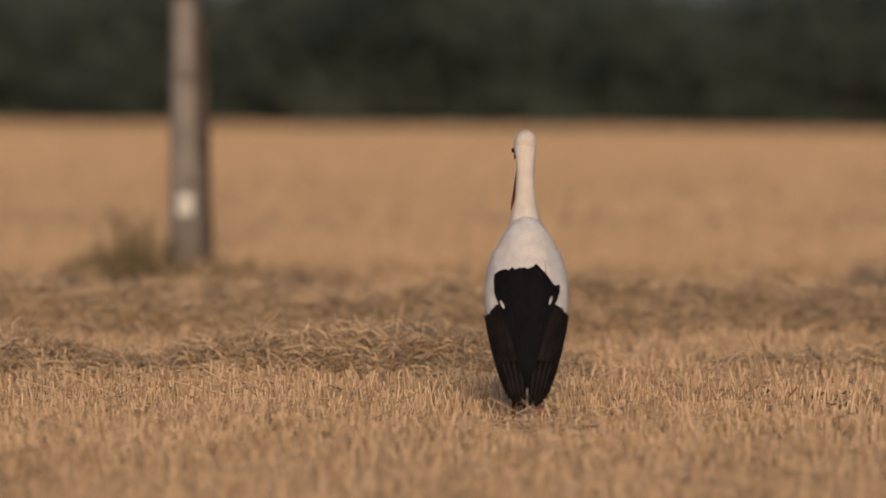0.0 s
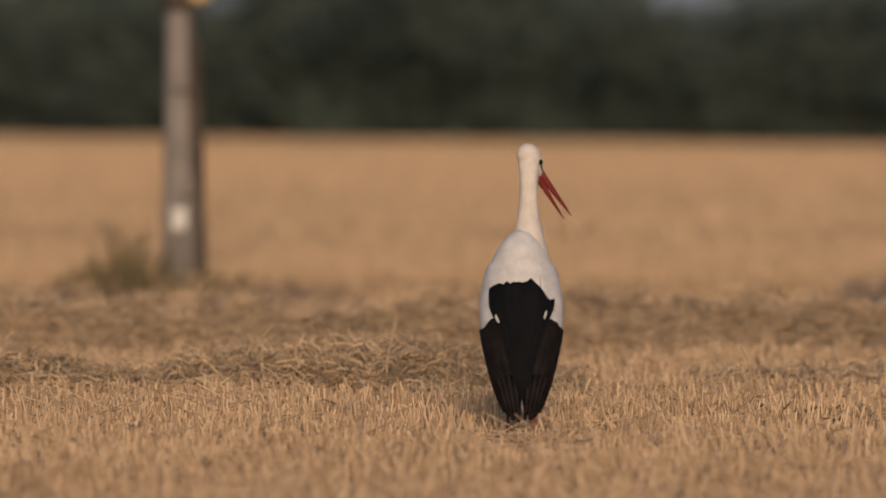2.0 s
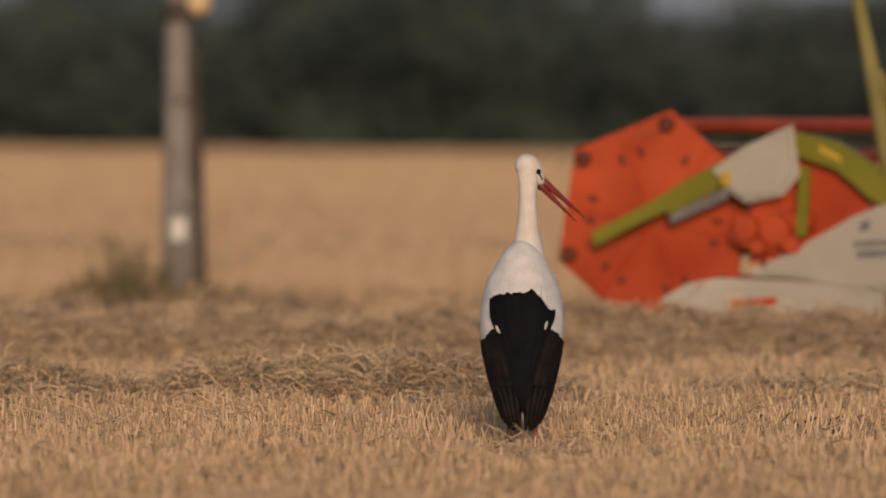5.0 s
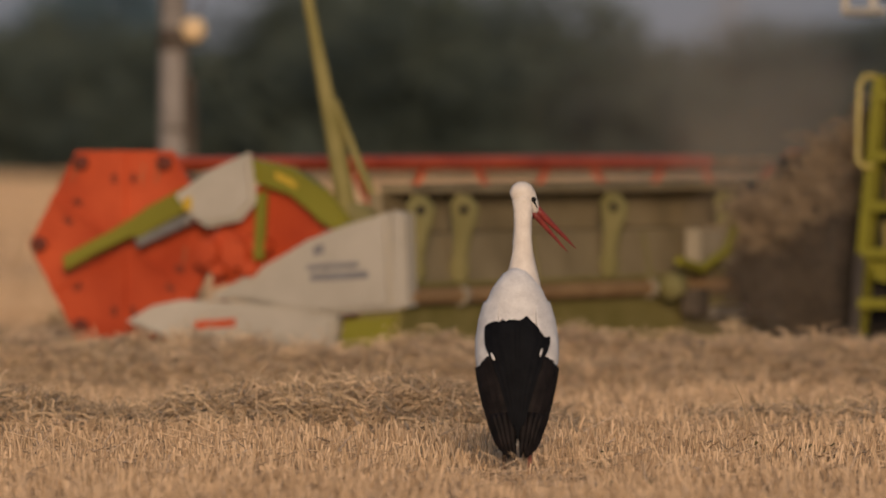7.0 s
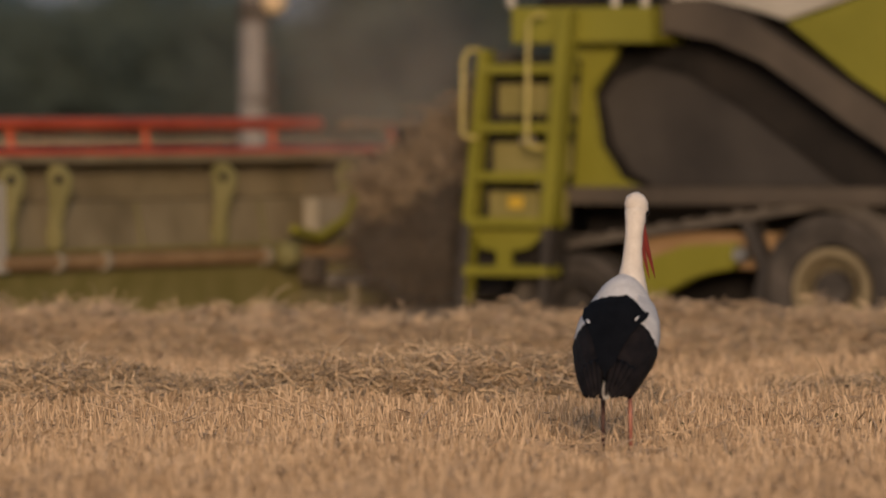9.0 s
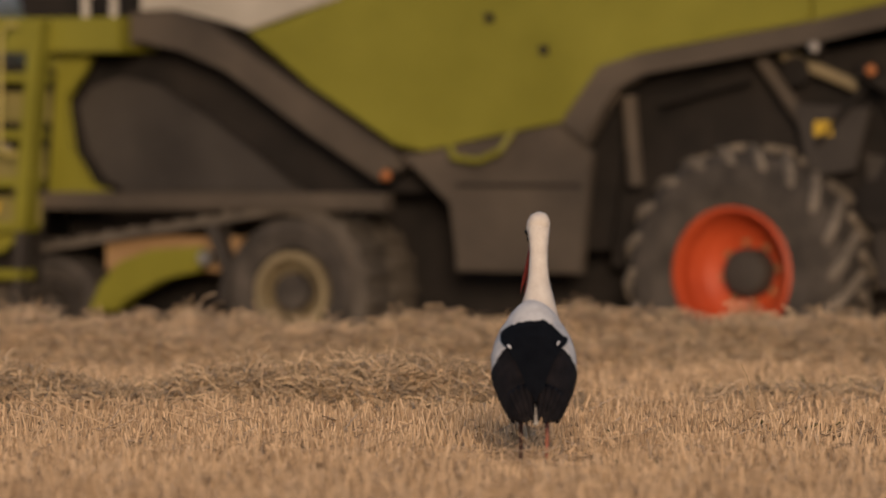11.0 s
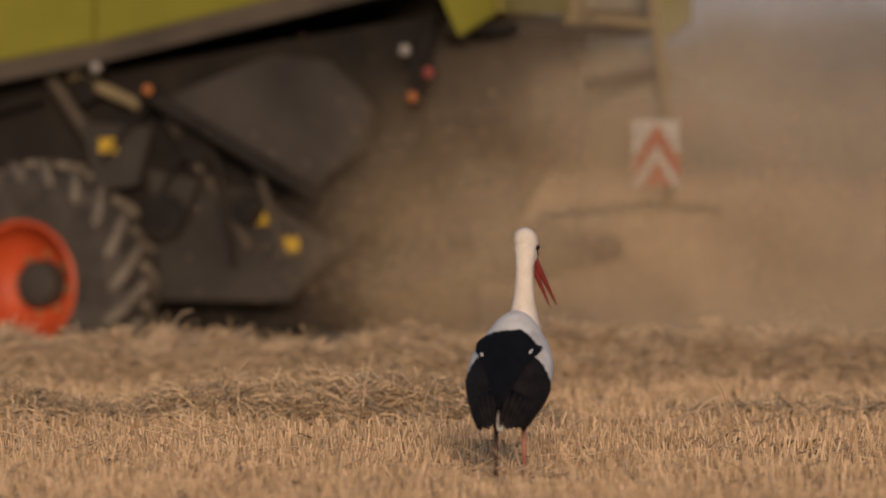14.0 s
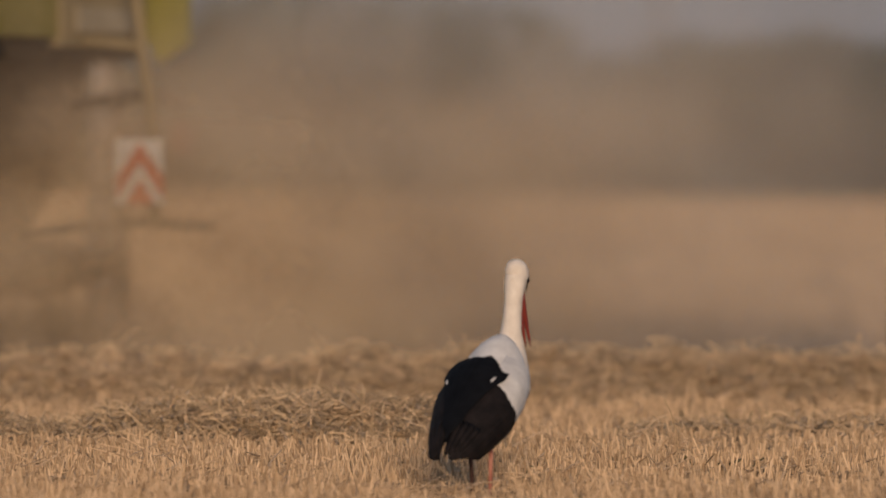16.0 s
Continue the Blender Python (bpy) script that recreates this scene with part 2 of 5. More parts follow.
def ground_z(x, y):
    """The field, with the shallow hollow along which the combine drives."""
    edge = 50.3 - 0.4877 * (x - 2.18) - 6.7
    dip = smooth_step((y - edge) / 1.2) * (1 - smooth_step((y - 60.2) / 3.0))
    return -0.33 * dip - 0.06 * smooth_step((y - 60) / 3) * (1 - smooth_step((y - 66) / 12))


def ground():
    xs = [-3000, -1000, -300, -120, -60, -35] + [i * 0.75 - 24 for i in range(65)] + [35, 60, 120, 300, 1000, 3000]
    ys = [-600, -100, -20, 5, 15] + [20 + i * 0.5 for i in range(100)] + [75, 85, 100, 130, 170, 230, 300, 400, 600, 1000, 2000, 4500]
    bm = bmesh.new()
    vs = [[bm.verts.new((x, y, ground_z(x, y) + 0.012 * noise.noise((x * 1.3, y * 1.3, 0)))) for x in xs] for y in ys]
    for a, b in zip(vs, vs[1:]):
        for i in range(len(xs) - 1):
            bm.faces.new((a[i], a[i + 1], b[i + 1], b[i]))
    return tagged(part("ground", bm, SOIL, smooth=True), "harvested grain field of dry straw-coloured stubble and soil", "field", kind="structure")


ground()
rng = np.random.default_rng(4)


def zs(x, y):
    return np.array([ground_z(a, b) for a, b in zip(x, y)])


def stubble():
    """Cut stalks in drilled rows across the view, dense where they can be told apart."""
    parts = []
    for y0, y1, k in ((-6, 21, 16000), (21, 27, 9000), (27, 36, 34000), (36, 43, 14000), (43, 57, 16000), (57, 75, 60000)):
        y = rng.uniform(y0, y1, k)
        y = np.where(rng.random(k) < 0.6, np.round(y / 0.125) * 0.125 + rng.normal(0, 0.018, k), y)
        half = np.where(y < 21, 6.0, 0.075 * y + 0.6)
        x = rng.uniform(-1, 1, k) * half
        patch = np.array([noise.noise((a * 0.9, b * 0.7, 3.0)) for a, b in zip(x, y)])
        keep = patch > rng.uniform(-0.7, 0.3, k) * 0.9
        parts.append(np.stack([x, y], 1)[keep])
    xy = np.concatenate(parts)
    k = len(xy)
    base = np.column_stack([xy, zs(xy[:, 0], xy[:, 1]) - 0.01])
    h = rng.normal(0.088, 0.026, k).clip(0.03, 0.19)
    # sparse and short where the stork walks
    trodden = np.exp(-((xy[:, 0] - 0.56) / 0.24) ** 4 - ((xy[:, 1] - 29.6) / 1.3) ** 4)
    h *= 1 - 0.4 * trodden
    lean = rng.normal(0, 0.22, (k, 2)) * h[:, None]
    tip = base + np.column_stack([lean, h])
    me = stalks("stubble", base, tip, rng.uniform(0.0028, 0.0058, k) * np.where(xy[:, 1] > 43, 1.7, 1.0), STUBBLE)
    return tagged(new("stubble", me), "short cut straw stubble standing in golden rows", "stubble", kind="stuff")


stubble()


def litter():
    k, near = 9500, 2500
    y = rng.uniform(22, 43, k)
    x = rng.uniform(-1, 1, k) * (0.075 * y + 0.5)
    # flattened straw where the stork has trodden
    x[:near], y[:near] = rng.normal(0.56, 0.2, near), rng.uniform(28.2, 31.0, near)
    up = rng.uniform(0.005, 0.09, k)
    up[:near] *= 0.3
    base = np.column_stack([x, y, zs(x, y) + up])
    q, lift = rng.uniform(0, 6.28, k), rng.normal(0.05, 0.25, k)
    lift[:near] *= 0.25
    ln = rng.uniform(0.06, 0.26, k)
    tip = base + np.column_stack([np.cos(q) * ln, np.sin(q) * ln, np.sin(lift) * ln])
    me = stalks("straw_litter", base, tip, rng.uniform(0.0015, 0.0035, k), STUBBLE)
    return tagged(new("straw_litter", me), "loose broken straw lying over the stubble", "straw", kind="stuff")


litter()


def swath_height(x, uneven, tall, seed, ends):
    h = tall * (0.72 + 0.5 * uneven * noise.noise((x * 0.9, seed, 0)) + 0.3 * uneven * noise.noise((x * 2.7, seed, 5)))
    for a, b in ends:
        h *= smooth_step((x - a) / 0.5) * smooth_step((b - x) / 0.5)
    return max(0.0, h)


def swath(name, y_mid, half, tall, seed, x0, x1, k, label, ends, uneven=1.0):
    """A windrow: a low uneven heap with straws lying on and poking out of it."""
    bm = bmesh.new()
    nx, ny = int((x1 - x0) / 0.06), 16
    vs = []
    for i in range(nx + 1):
        x = x0 + (x1 - x0) * i / nx
        h = swath_height(x, uneven, tall, seed, ends)
        row = []
        for j in range(ny + 1):
            v = -1 + 2 * j / ny
            y = y_mid + v * half + 0.12 * noise.noise((x * 0.8, seed + 9, 0))
            z = h * (1 - v * v) * (0.8 + 0.5 * noise.noise((x * 5, y * 5, seed))) - 0.02
            row.append(bm.verts.new((x, y, ground_z(x, y) + max(z, -0.02))))
        vs.append(row)
    for a, b in zip(vs, vs[1:]):
        for j in range(ny):
            bm.faces.new((a[j], a[j + 1], b[j + 1], b[j]))
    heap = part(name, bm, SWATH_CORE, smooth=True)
    x = rng.uniform(x0, x1, k)
    v = rng.uniform(-1.0, 0.75, k)
    h = np.array([swath_height(a, uneven, tall, seed, ends) for a in x])
    keep = h > 0.02
    x, v, h = x[keep], v[keep], h[keep]
    k = len(x)
    y = y_mid + v * half
    lumps = np.array([noise.noise((a * 5, b * 5, seed)) for a, b in zip(x, y)])
    z = h * (1 - v * v) * (0.8 + 0.5 * lumps) + rng.normal(0.008, 0.018, k)
    base = np.column_stack([x, y, z.clip(0.0) + zs(x, y)])
    q = rng.normal(0, 1.05, k) + np.where(rng.random(k) < 0.5, 0, math.pi)
    lift = np.abs(rng.normal(0.0, 0.45, k)) - 0.15
    stick = rng.random(k) < 0.012
    lift = np.where(stick, rng.uniform(0.5, 1.3, k), lift)
    ln = rng.uniform(0.04, 0.17, k)
    d = np.column_stack([np.cos(q) * np.cos(lift), np.sin(q) * np.cos(lift), np.sin(lift)])
    tip = base + d * ln[:, None]
    tip[:, 2] -= np.where(stick, 0, 0.12 * ln)
    mid = base + d * ln[:, None] * 0.5 + rng.normal(0, 0.012, (k, 3)) + np.array([0, 0, 0.012])
    straw = new("straws", stalks("straws", base, tip, rng.uniform(0.0014, 0.0044, k), SWATH, mid))
    straw.parent = heap
    straw["kind"] = "stuff"
    return tagged(heap, label, "windrow", kind="stuff")


swath("straw_windrow", 35.8, 0.7, 0.225, 1.7, -4.2, 1.6, 42000, "low near windrow of loose tangled dry straw on stubble", ((-9, 0.98),))
swath("straw_windrow", 36.3, 0.5, 0.13, 6.1, 1.2, 3.8, 3500, "thin scattered end of a dry straw windrow", ((1.2, 9),))
swath("straw_windrow", 42.2, 1.0, 0.405, 4.4, -5, 5, 48000, "tall straw windrow beyond the stork, brown and tangled", ((-9, 9),), 0.3)


# ---- far field, trees, hill, pole ----
def far_stubble():
    k = 85000
    y = rng.uniform(70, 430, k)
    x = rng.uniform(-1, 1, k) * (0.075 * y + 1)
    base = np.column_stack([x, y, zs(x, y) - 0.01])
    h = rng.normal(0.11, 0.03, k).clip(0.04, 0.2)
    h *= 1 + 0.5 * np.array([noise.noise((a * 0.03, b * 0.05, 8.0)) for a, b in zip(x, y)])
    tip = base + np.column_stack([rng.normal(0, 0.2, (k, 2)) * h[:, None], h])
    me = stalks("far_stubble", base, tip, y * 0.00013, STUBBLE)
    return tagged(new("far_stubble", me), "wide even field of cut golden stubble", "stubble", kind="stuff")


far_stubble()


def crown_mesh(seed, height, wide):
    """Leaf clumps over a few limbs: many small loose blades with gaps."""
    r = np.random.default_rng(seed)
    blobs = [(r.normal(0, wide * 0.42), r.normal(0, wide * 0.3), r.uniform(0.10, 0.85) * height, r.uniform(0.22, 0.42) * wide) for _ in range(17)]
    c = []
    for bx, by, bz, br in blobs:
        d = r.normal(0, 1, (150, 3))
        d /= np.linalg.norm(d, axis=1)[:, None]
        c.append(np.array([bx, by, bz]) + d * br * r.uniform(0.55, 1.05, (150, 1)) * np.array([1, 1, 0.8]))
    c = np.concatenate(c)
    c = c[c[:, 2] > 0.1]
    k = len(c)
    a, b = r.normal(0, 1, (k, 3)), r.normal(0, 1, (k, 3))
    a /= np.linalg.norm(a, axis=1)[:, None]
    b /= np.linalg.norm(b, axis=1)[:, None]
    s = r.uniform(0.12, 0.34, (k, 1))
    return quads("crown", np.stack([c - a * s, c + b * s * 0.7, c + a * s, c - b * s * 0.7], 1), 4, LEAF)


def tree(height, wide, seed):
    r = random.Random(seed)
    root = new("tree")
    bm = bar((0, 0, -0.2), (r.uniform(-0.2, 0.2), 0, height * 0.55), 0.22, n=8, r2=0.10)
    for _ in range(6):
        z = r.uniform(0.2, 0.5) * height
        q = r.uniform(0, 6.28)
        bar((0, 0, z), (math.cos(q) * wide * 0.45, math.sin(q) * wide * 0.45, z + height * 0.28), 0.08, bm, 6, 0.025)
    part("trunk", bm, BARK, root)
    crown = new("crown", crown_mesh(seed, height, wide))
    crown.parent = root
    return tagged(root, "dark green broadleaf tree in the dense wood edge", "tree", "trees of the wood edge")


def wood_edge(aside):
    """How far off the edge of the wood stands, along the line of sight x / y = aside."""
    return 338 / (1 + 2.6 * aside)


def wood():
    r = random.Random(12)
    kinds = [tree(h, w, 30 + i) for i, (h, w) in enumerate(((8.5, 6), (10, 6.5), (7.5, 5.5), (6.2, 5.5), (11, 7), (5, 5)))]
    used = set()

    def put(i, x, y, s):
        # the edge of the wood runs away to the far side
        aside = x / y
        f = wood_edge(aside) * (1 + 1.6 * aside) / 335
        s *= f
        m = pose(x * f, y * f, 0, 0, 0, r.uniform(0, 360))
        if i in used:
            t = copy_thing(kinds[i], m)
        else:
            t = kinds[i]
            t.matrix_basis = m
            used.add(i)
        t.scale = (s, s, s * r.uniform(0.92, 1.08))

    for row, (dy, step) in enumerate(((0, 2.1), (5, 2.8), (11, 3.2))):
        x = -36.0 + row
        while x < 38:
            y = 335 - x * 1.6 + dy + r.uniform(-1.5, 1.5)
            # the wood is tallest behind the middle and falls off to both sides
            want = 6.5 + 3.0 * math.exp(-((x - 0.8) / 5.4) ** 4) + 1.1 * math.exp(-((x + 7.5) / 2.6) ** 2) + 0.4 * smooth_step((-x - 5) / 3)
            i = r.choice((0, 1, 2, 4)) if row else r.choice((0, 1, 2, 3, 5))
            put(i, x + r.uniform(-0.6, 0.6), y, want * r.uniform(0.85, 1.08) / (8.5, 10, 7.5, 6.2, 11, 5)[i] * (1.0 if row else 0.85))
            x += step * r.uniform(0.75, 1.2)
    return kinds


wood()


def far_clumps(name, clumps, material, leaf, seed, label, blobs=46, per=130):
    """Crowns of far woods: heaps of loose blades round many small centres; clumps: (x, y, half width, height)."""
    r = np.random.default_rng(seed)
    c = []
    for x, y, half, tall in clumps:
        for _ in range(blobs):
            u = r.uniform(-1, 1)
            top = tall * math.sqrt(max(0.05, 1 - u * u * 0.85))
            br = r.uniform(0.10, 0.20) * tall
            z = r.uniform(0.15, 0.88) * top
            d = r.normal(0, 1, (per, 3))
            d /= np.linalg.norm(d, axis=1)[:, None]
            c.append(np.array([x + u * half, y + r.normal(0, half * 0.3), z]) + d * br * r.uniform(0.5, 1.05, (per, 1)))
    c = np.concatenate(c)
    c = c[c[:, 2] > 0]
    k = len(c)
    p, q = r.normal(0, 1, (k, 3)), r.normal(0, 1, (k, 3))
    p /= np.linalg.norm(p, axis=1)[:, None]
    q /= np.linalg.norm(q, axis=1)[:, None]
    w = r.uniform(0.5, 1.2, (k, 1)) * leaf
    me = quads(name, np.stack([c - p * w, c + q * w * 0.7, c + p * w, c - q * w * 0.7], 1), 4, material)
    return tagged(new(name, me), label, "woods", kind="stuff")


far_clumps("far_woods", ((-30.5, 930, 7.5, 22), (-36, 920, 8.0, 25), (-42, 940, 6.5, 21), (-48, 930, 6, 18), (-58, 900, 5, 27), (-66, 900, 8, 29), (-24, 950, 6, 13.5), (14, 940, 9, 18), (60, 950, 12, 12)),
           FARLEAF, 0.75, 41, "far woods behind the trees, haze put into their blue-grey colour")
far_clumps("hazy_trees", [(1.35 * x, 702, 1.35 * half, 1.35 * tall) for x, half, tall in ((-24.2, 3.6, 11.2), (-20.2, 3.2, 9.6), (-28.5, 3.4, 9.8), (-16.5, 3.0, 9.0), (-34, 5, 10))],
           MIDLEAF, 0.55, 42, "green trees beyond the wood edge, haze put into their colour")


far_clumps("undergrowth", [(q * 0.0026 * wood_edge(q * 0.0026), wood_edge(q * 0.0026) - 2.5, 1.3, 1.5 + 0.5 * math.sin(q * 2.3)) for q in range(-29, 32)],
           LEAF, 0.22, 43, "dark undergrowth along the edge of the wood", 12, 60)


def utility_pole():
    root = tagged(new("utility_pole"), "grey weathered utility pole lashed to a dark stub post", "utility pole")
    root.location = (-1.77, 63, -0.1)
    rings = []
    for z, r, dx in ((0, 0.155, 0), (0.5, 0.15, 0.0), (1.4, 0.135, 0.0), (2.4, 0.115, -0.005), (3.3, 0.105, 0.0), (4.4, 0.098, 0.0), (6.4, 0.09, 0.01)):
        rings.append([(dx + (r * (1 + 0.04 * math.sin(3 * q + z * 5))) * math.cos(q), r * math.sin(q), z) for q in [6.2832 * i / 20 for i in range(20)]])
    part("pole", loft(rings), CONCRETE, root, smooth=True)
    bm = bar((0.165, -0.03, 0), (0.125, -0.03, 2.05), 0.062, n=10, r2=0.045)
    part("stub_post", bm, POLE_DARK, root, "dark tarred stub post")
    for z in (0.75, 1.62):
        part("band", lathe([(0.165, -0.015), (0.165, 0.015)], 24), POLE_DARK, root).matrix_basis = Matrix.Translation((0.03, 0.02, z)) @ pose(0, 0, 0, 90)
    part("number_plate", block(-0.07, 0.06, -0.166, -0.15, 0.478, 0.658, bevel=0.006), WHITEMARK, root, "small blank white plate")
    bm = bmesh.new()
    bmesh.ops.create_icosphere(bm, subdivisions=2, radius=0.11, matrix=Matrix.Translation((0.16, -0.06, 2.44)))
    part("lamp_head", bm, mat("pale_lamp_glass", (0.70, 0.50, 0.28), (0.85, 0.64, 0.38), 6, 0.35), root, "pale round lamp globe", smooth=True)
    part("lamp_bracket", bar((0.0, 0, 2.35), (0.16, -0.05, 2.42), 0.03), DARK, root)
    part("lamp_clamp", lathe([(0.13, -0.09), (0.135, -0.05), (0.135, 0.06), (0.12, 0.09)], 20), POLE_DARK, root).matrix_basis = Matrix.Translation((0.0, 0, 2.36)) @ pose(0, 0, 0, 90)
    part("conduit", chain([(0.10, -0.10, 0.9), (0.085, -0.10, 1.7), (0.08, -0.09, 2.3)], 0.014), POLE_DARK, root)
    part("stay_wire", chain([(0.17, -0.03, 2.5), (0.24, -0.02, 2.75), (0.38, 0.0, 3.2)], 0.011), POLE_DARK, root, "thin dark wire")
    part("crossarm", block(-0.12, 0.13, -0.13, 0.13, 2.8, 3.0, bevel=0.01), POLE_DARK, root)
    return root


utility_pole()


def weed_tuft(x, y, tall, k, label, seed, lean=0.25, wide=0.10):
    """A tuft of bent blades, each a part of its own."""
    r = np.random.default_rng(seed)
    root = tagged(new("weed"), label, "weed", "weeds round the pole" if y > 50 else "weeds in the stubble")
    root.location = (x, y, ground_z(x, y))
    base = np.column_stack([r.normal(0, wide, k), r.normal(0, wide, k), np.full(k, -0.02)])
    h = r.uniform(0.35, 1.0, k) * tall
    tip = base + np.column_stack([r.normal(0, lean, k) * h, r.normal(0, lean, k) * h, h])
    mid = (base + tip) / 2 + np.column_stack([r.normal(0, 0.03, (k, 2)), np.full(k, 0.06 * tall)])
    rad = r.uniform(0.006, 0.015, k) * (1.0 if y > 50 else 0.5)
    for i in range(k):
        blade = new("blade", stalks("blade", base[i:i + 1], tip[i:i + 1], rad[i:i + 1], WEED, mid[i:i + 1]))
        blade.parent = root
    return root


for n, (x, y, tall, k) in enumerate(((-2.50, 62.4, 0.48, 14), (-2.42, 62.6, 0.30, 14), (-2.08, 62.5, 0.58, 20), (-1.96, 62.3, 0.38, 18), (-1.47, 62.4, 0.20, 14),
                                     (-1.30, 62.6, 0.17, 10), (-1.7, 62.2, 0.14, 14), (-2.75, 62.8, 0.16, 8), (-0.9, 62.9, 0.13, 10), (3.1, 61.8, 0.15, 18))):
    weed_tuft(x, y, tall, k, "dry brownish weeds growing beside the pole" if x < 2 else "low dark weed clump in the stubble", 60 + n)


for n, (x, y, tall) in enumerate(((0.12, 31.9, 0.10), (1.02, 31.9, 0.11), (1.77, 32.7, 0.12), (1.96, 38.2, 0.16), (2.25, 38.0, 0.15), (-0.55, 31.2, 0.09), (-1.2, 32.4, 0.10), (0.95, 29.6, 0.09), (-1.75, 31.0, 0.10), (1.45, 30.6, 0.10), (0.35, 33.6, 0.09), (-0.2, 29.2, 0.08))):
    weed_tuft(x, y, tall, 12, "small dark weed tuft among the cut stubble", 90 + n, 0.5)


def power_pylon():
    """A lattice pylon far off behind the wood."""
    root = tagged(new("power_pylon"), "far grey lattice power pylon behind the trees", "pylon")
    root.location = (40.3, 900, 0)
    for x in (-1.6, 1.6):
        part("leg", bar((x, 0, 0), (x * 0.12, 0, 24), 0.14), CONCRETE, root)
    for z, w in ((16, 3.4), (19.5, 2.8), (22.5, 2.0)):
        part("crossarm", bar((-w, 0, z), (w, 0, z), 0.12), CONCRETE, root)
    for k in range(6):
        z0, z1 = k * 3.6, (k + 1) * 3.6
        x0, x1 = 1.6 - 1.408 * z0 / 24, 1.6 - 1.408 * z1 / 24
        s = 1 if k % 2 else -1
        part("brace", bar((s * x0, 0, z0), (-s * x1, 0, z1), 0.09), CONCRETE, root)
    return root


power_pylon()


def dry_stem(x, y, points, label, material=SWATH_CORE, r=0.0022):
    """A thin weathered stem that stands up out of the stubble."""
    bm = chain(points, r, n=6)
    for p in points[1:]:
        bmesh.ops.create_icosphere(bm, subdivisions=1, radius=r * 1.6, matrix=Matrix.Translation(p))
    ob = part("dry_stem", bm, material)
    ob.location = (x, y, ground_z(x, y))
    return tagged(ob, label, "stem", "dry stems")


dry_stem(1.475, 32.0, [(0.03, 0, -0.02), (0.035, 0, 0.12), (0.03, 0.01, 0.22), (0.005, 0, 0.31), (-0.02, 0, 0.36)], "thin dark dry weed stem standing in stubble")
dry_stem(0.0, 35.3, [(-0.045, 0, 0.02), (-0.03, 0, 0.22), (-0.01, 0, 0.30), (0.012, 0, 0.40)], "single pale straw stalk standing above the windrow", STUBBLE, 0.0026)
dry_stem(-0.61, 35.3, [(-0.005, 0, 0.02), (-0.004, 0, 0.2), (-0.006, 0, 0.28)], "single pale straw stalk standing above the windrow", STUBBLE, 0.0026)
dry_stem(1.30, 32.3, [(0, 0, -0.02), (0.0, 0, 0.13), (0.004, 0, 0.19)], "thin dark dry weed stem standing in stubble")


# ---- the combine: x ahead, y to its left, z up ----
SIDE = 1.55


def mirror_y(bm):
    for v in bm.verts:
        v.co.y = -v.co.y
    return bm


def both(name, outline, y0, y1, material, root, label="", bevel=0.012):
    for flip in (False, True):
        bm = prism(outline, y0, y1, bevel=bevel)
        part(name, mirror_y(bm) if flip else bm, material, root, label)


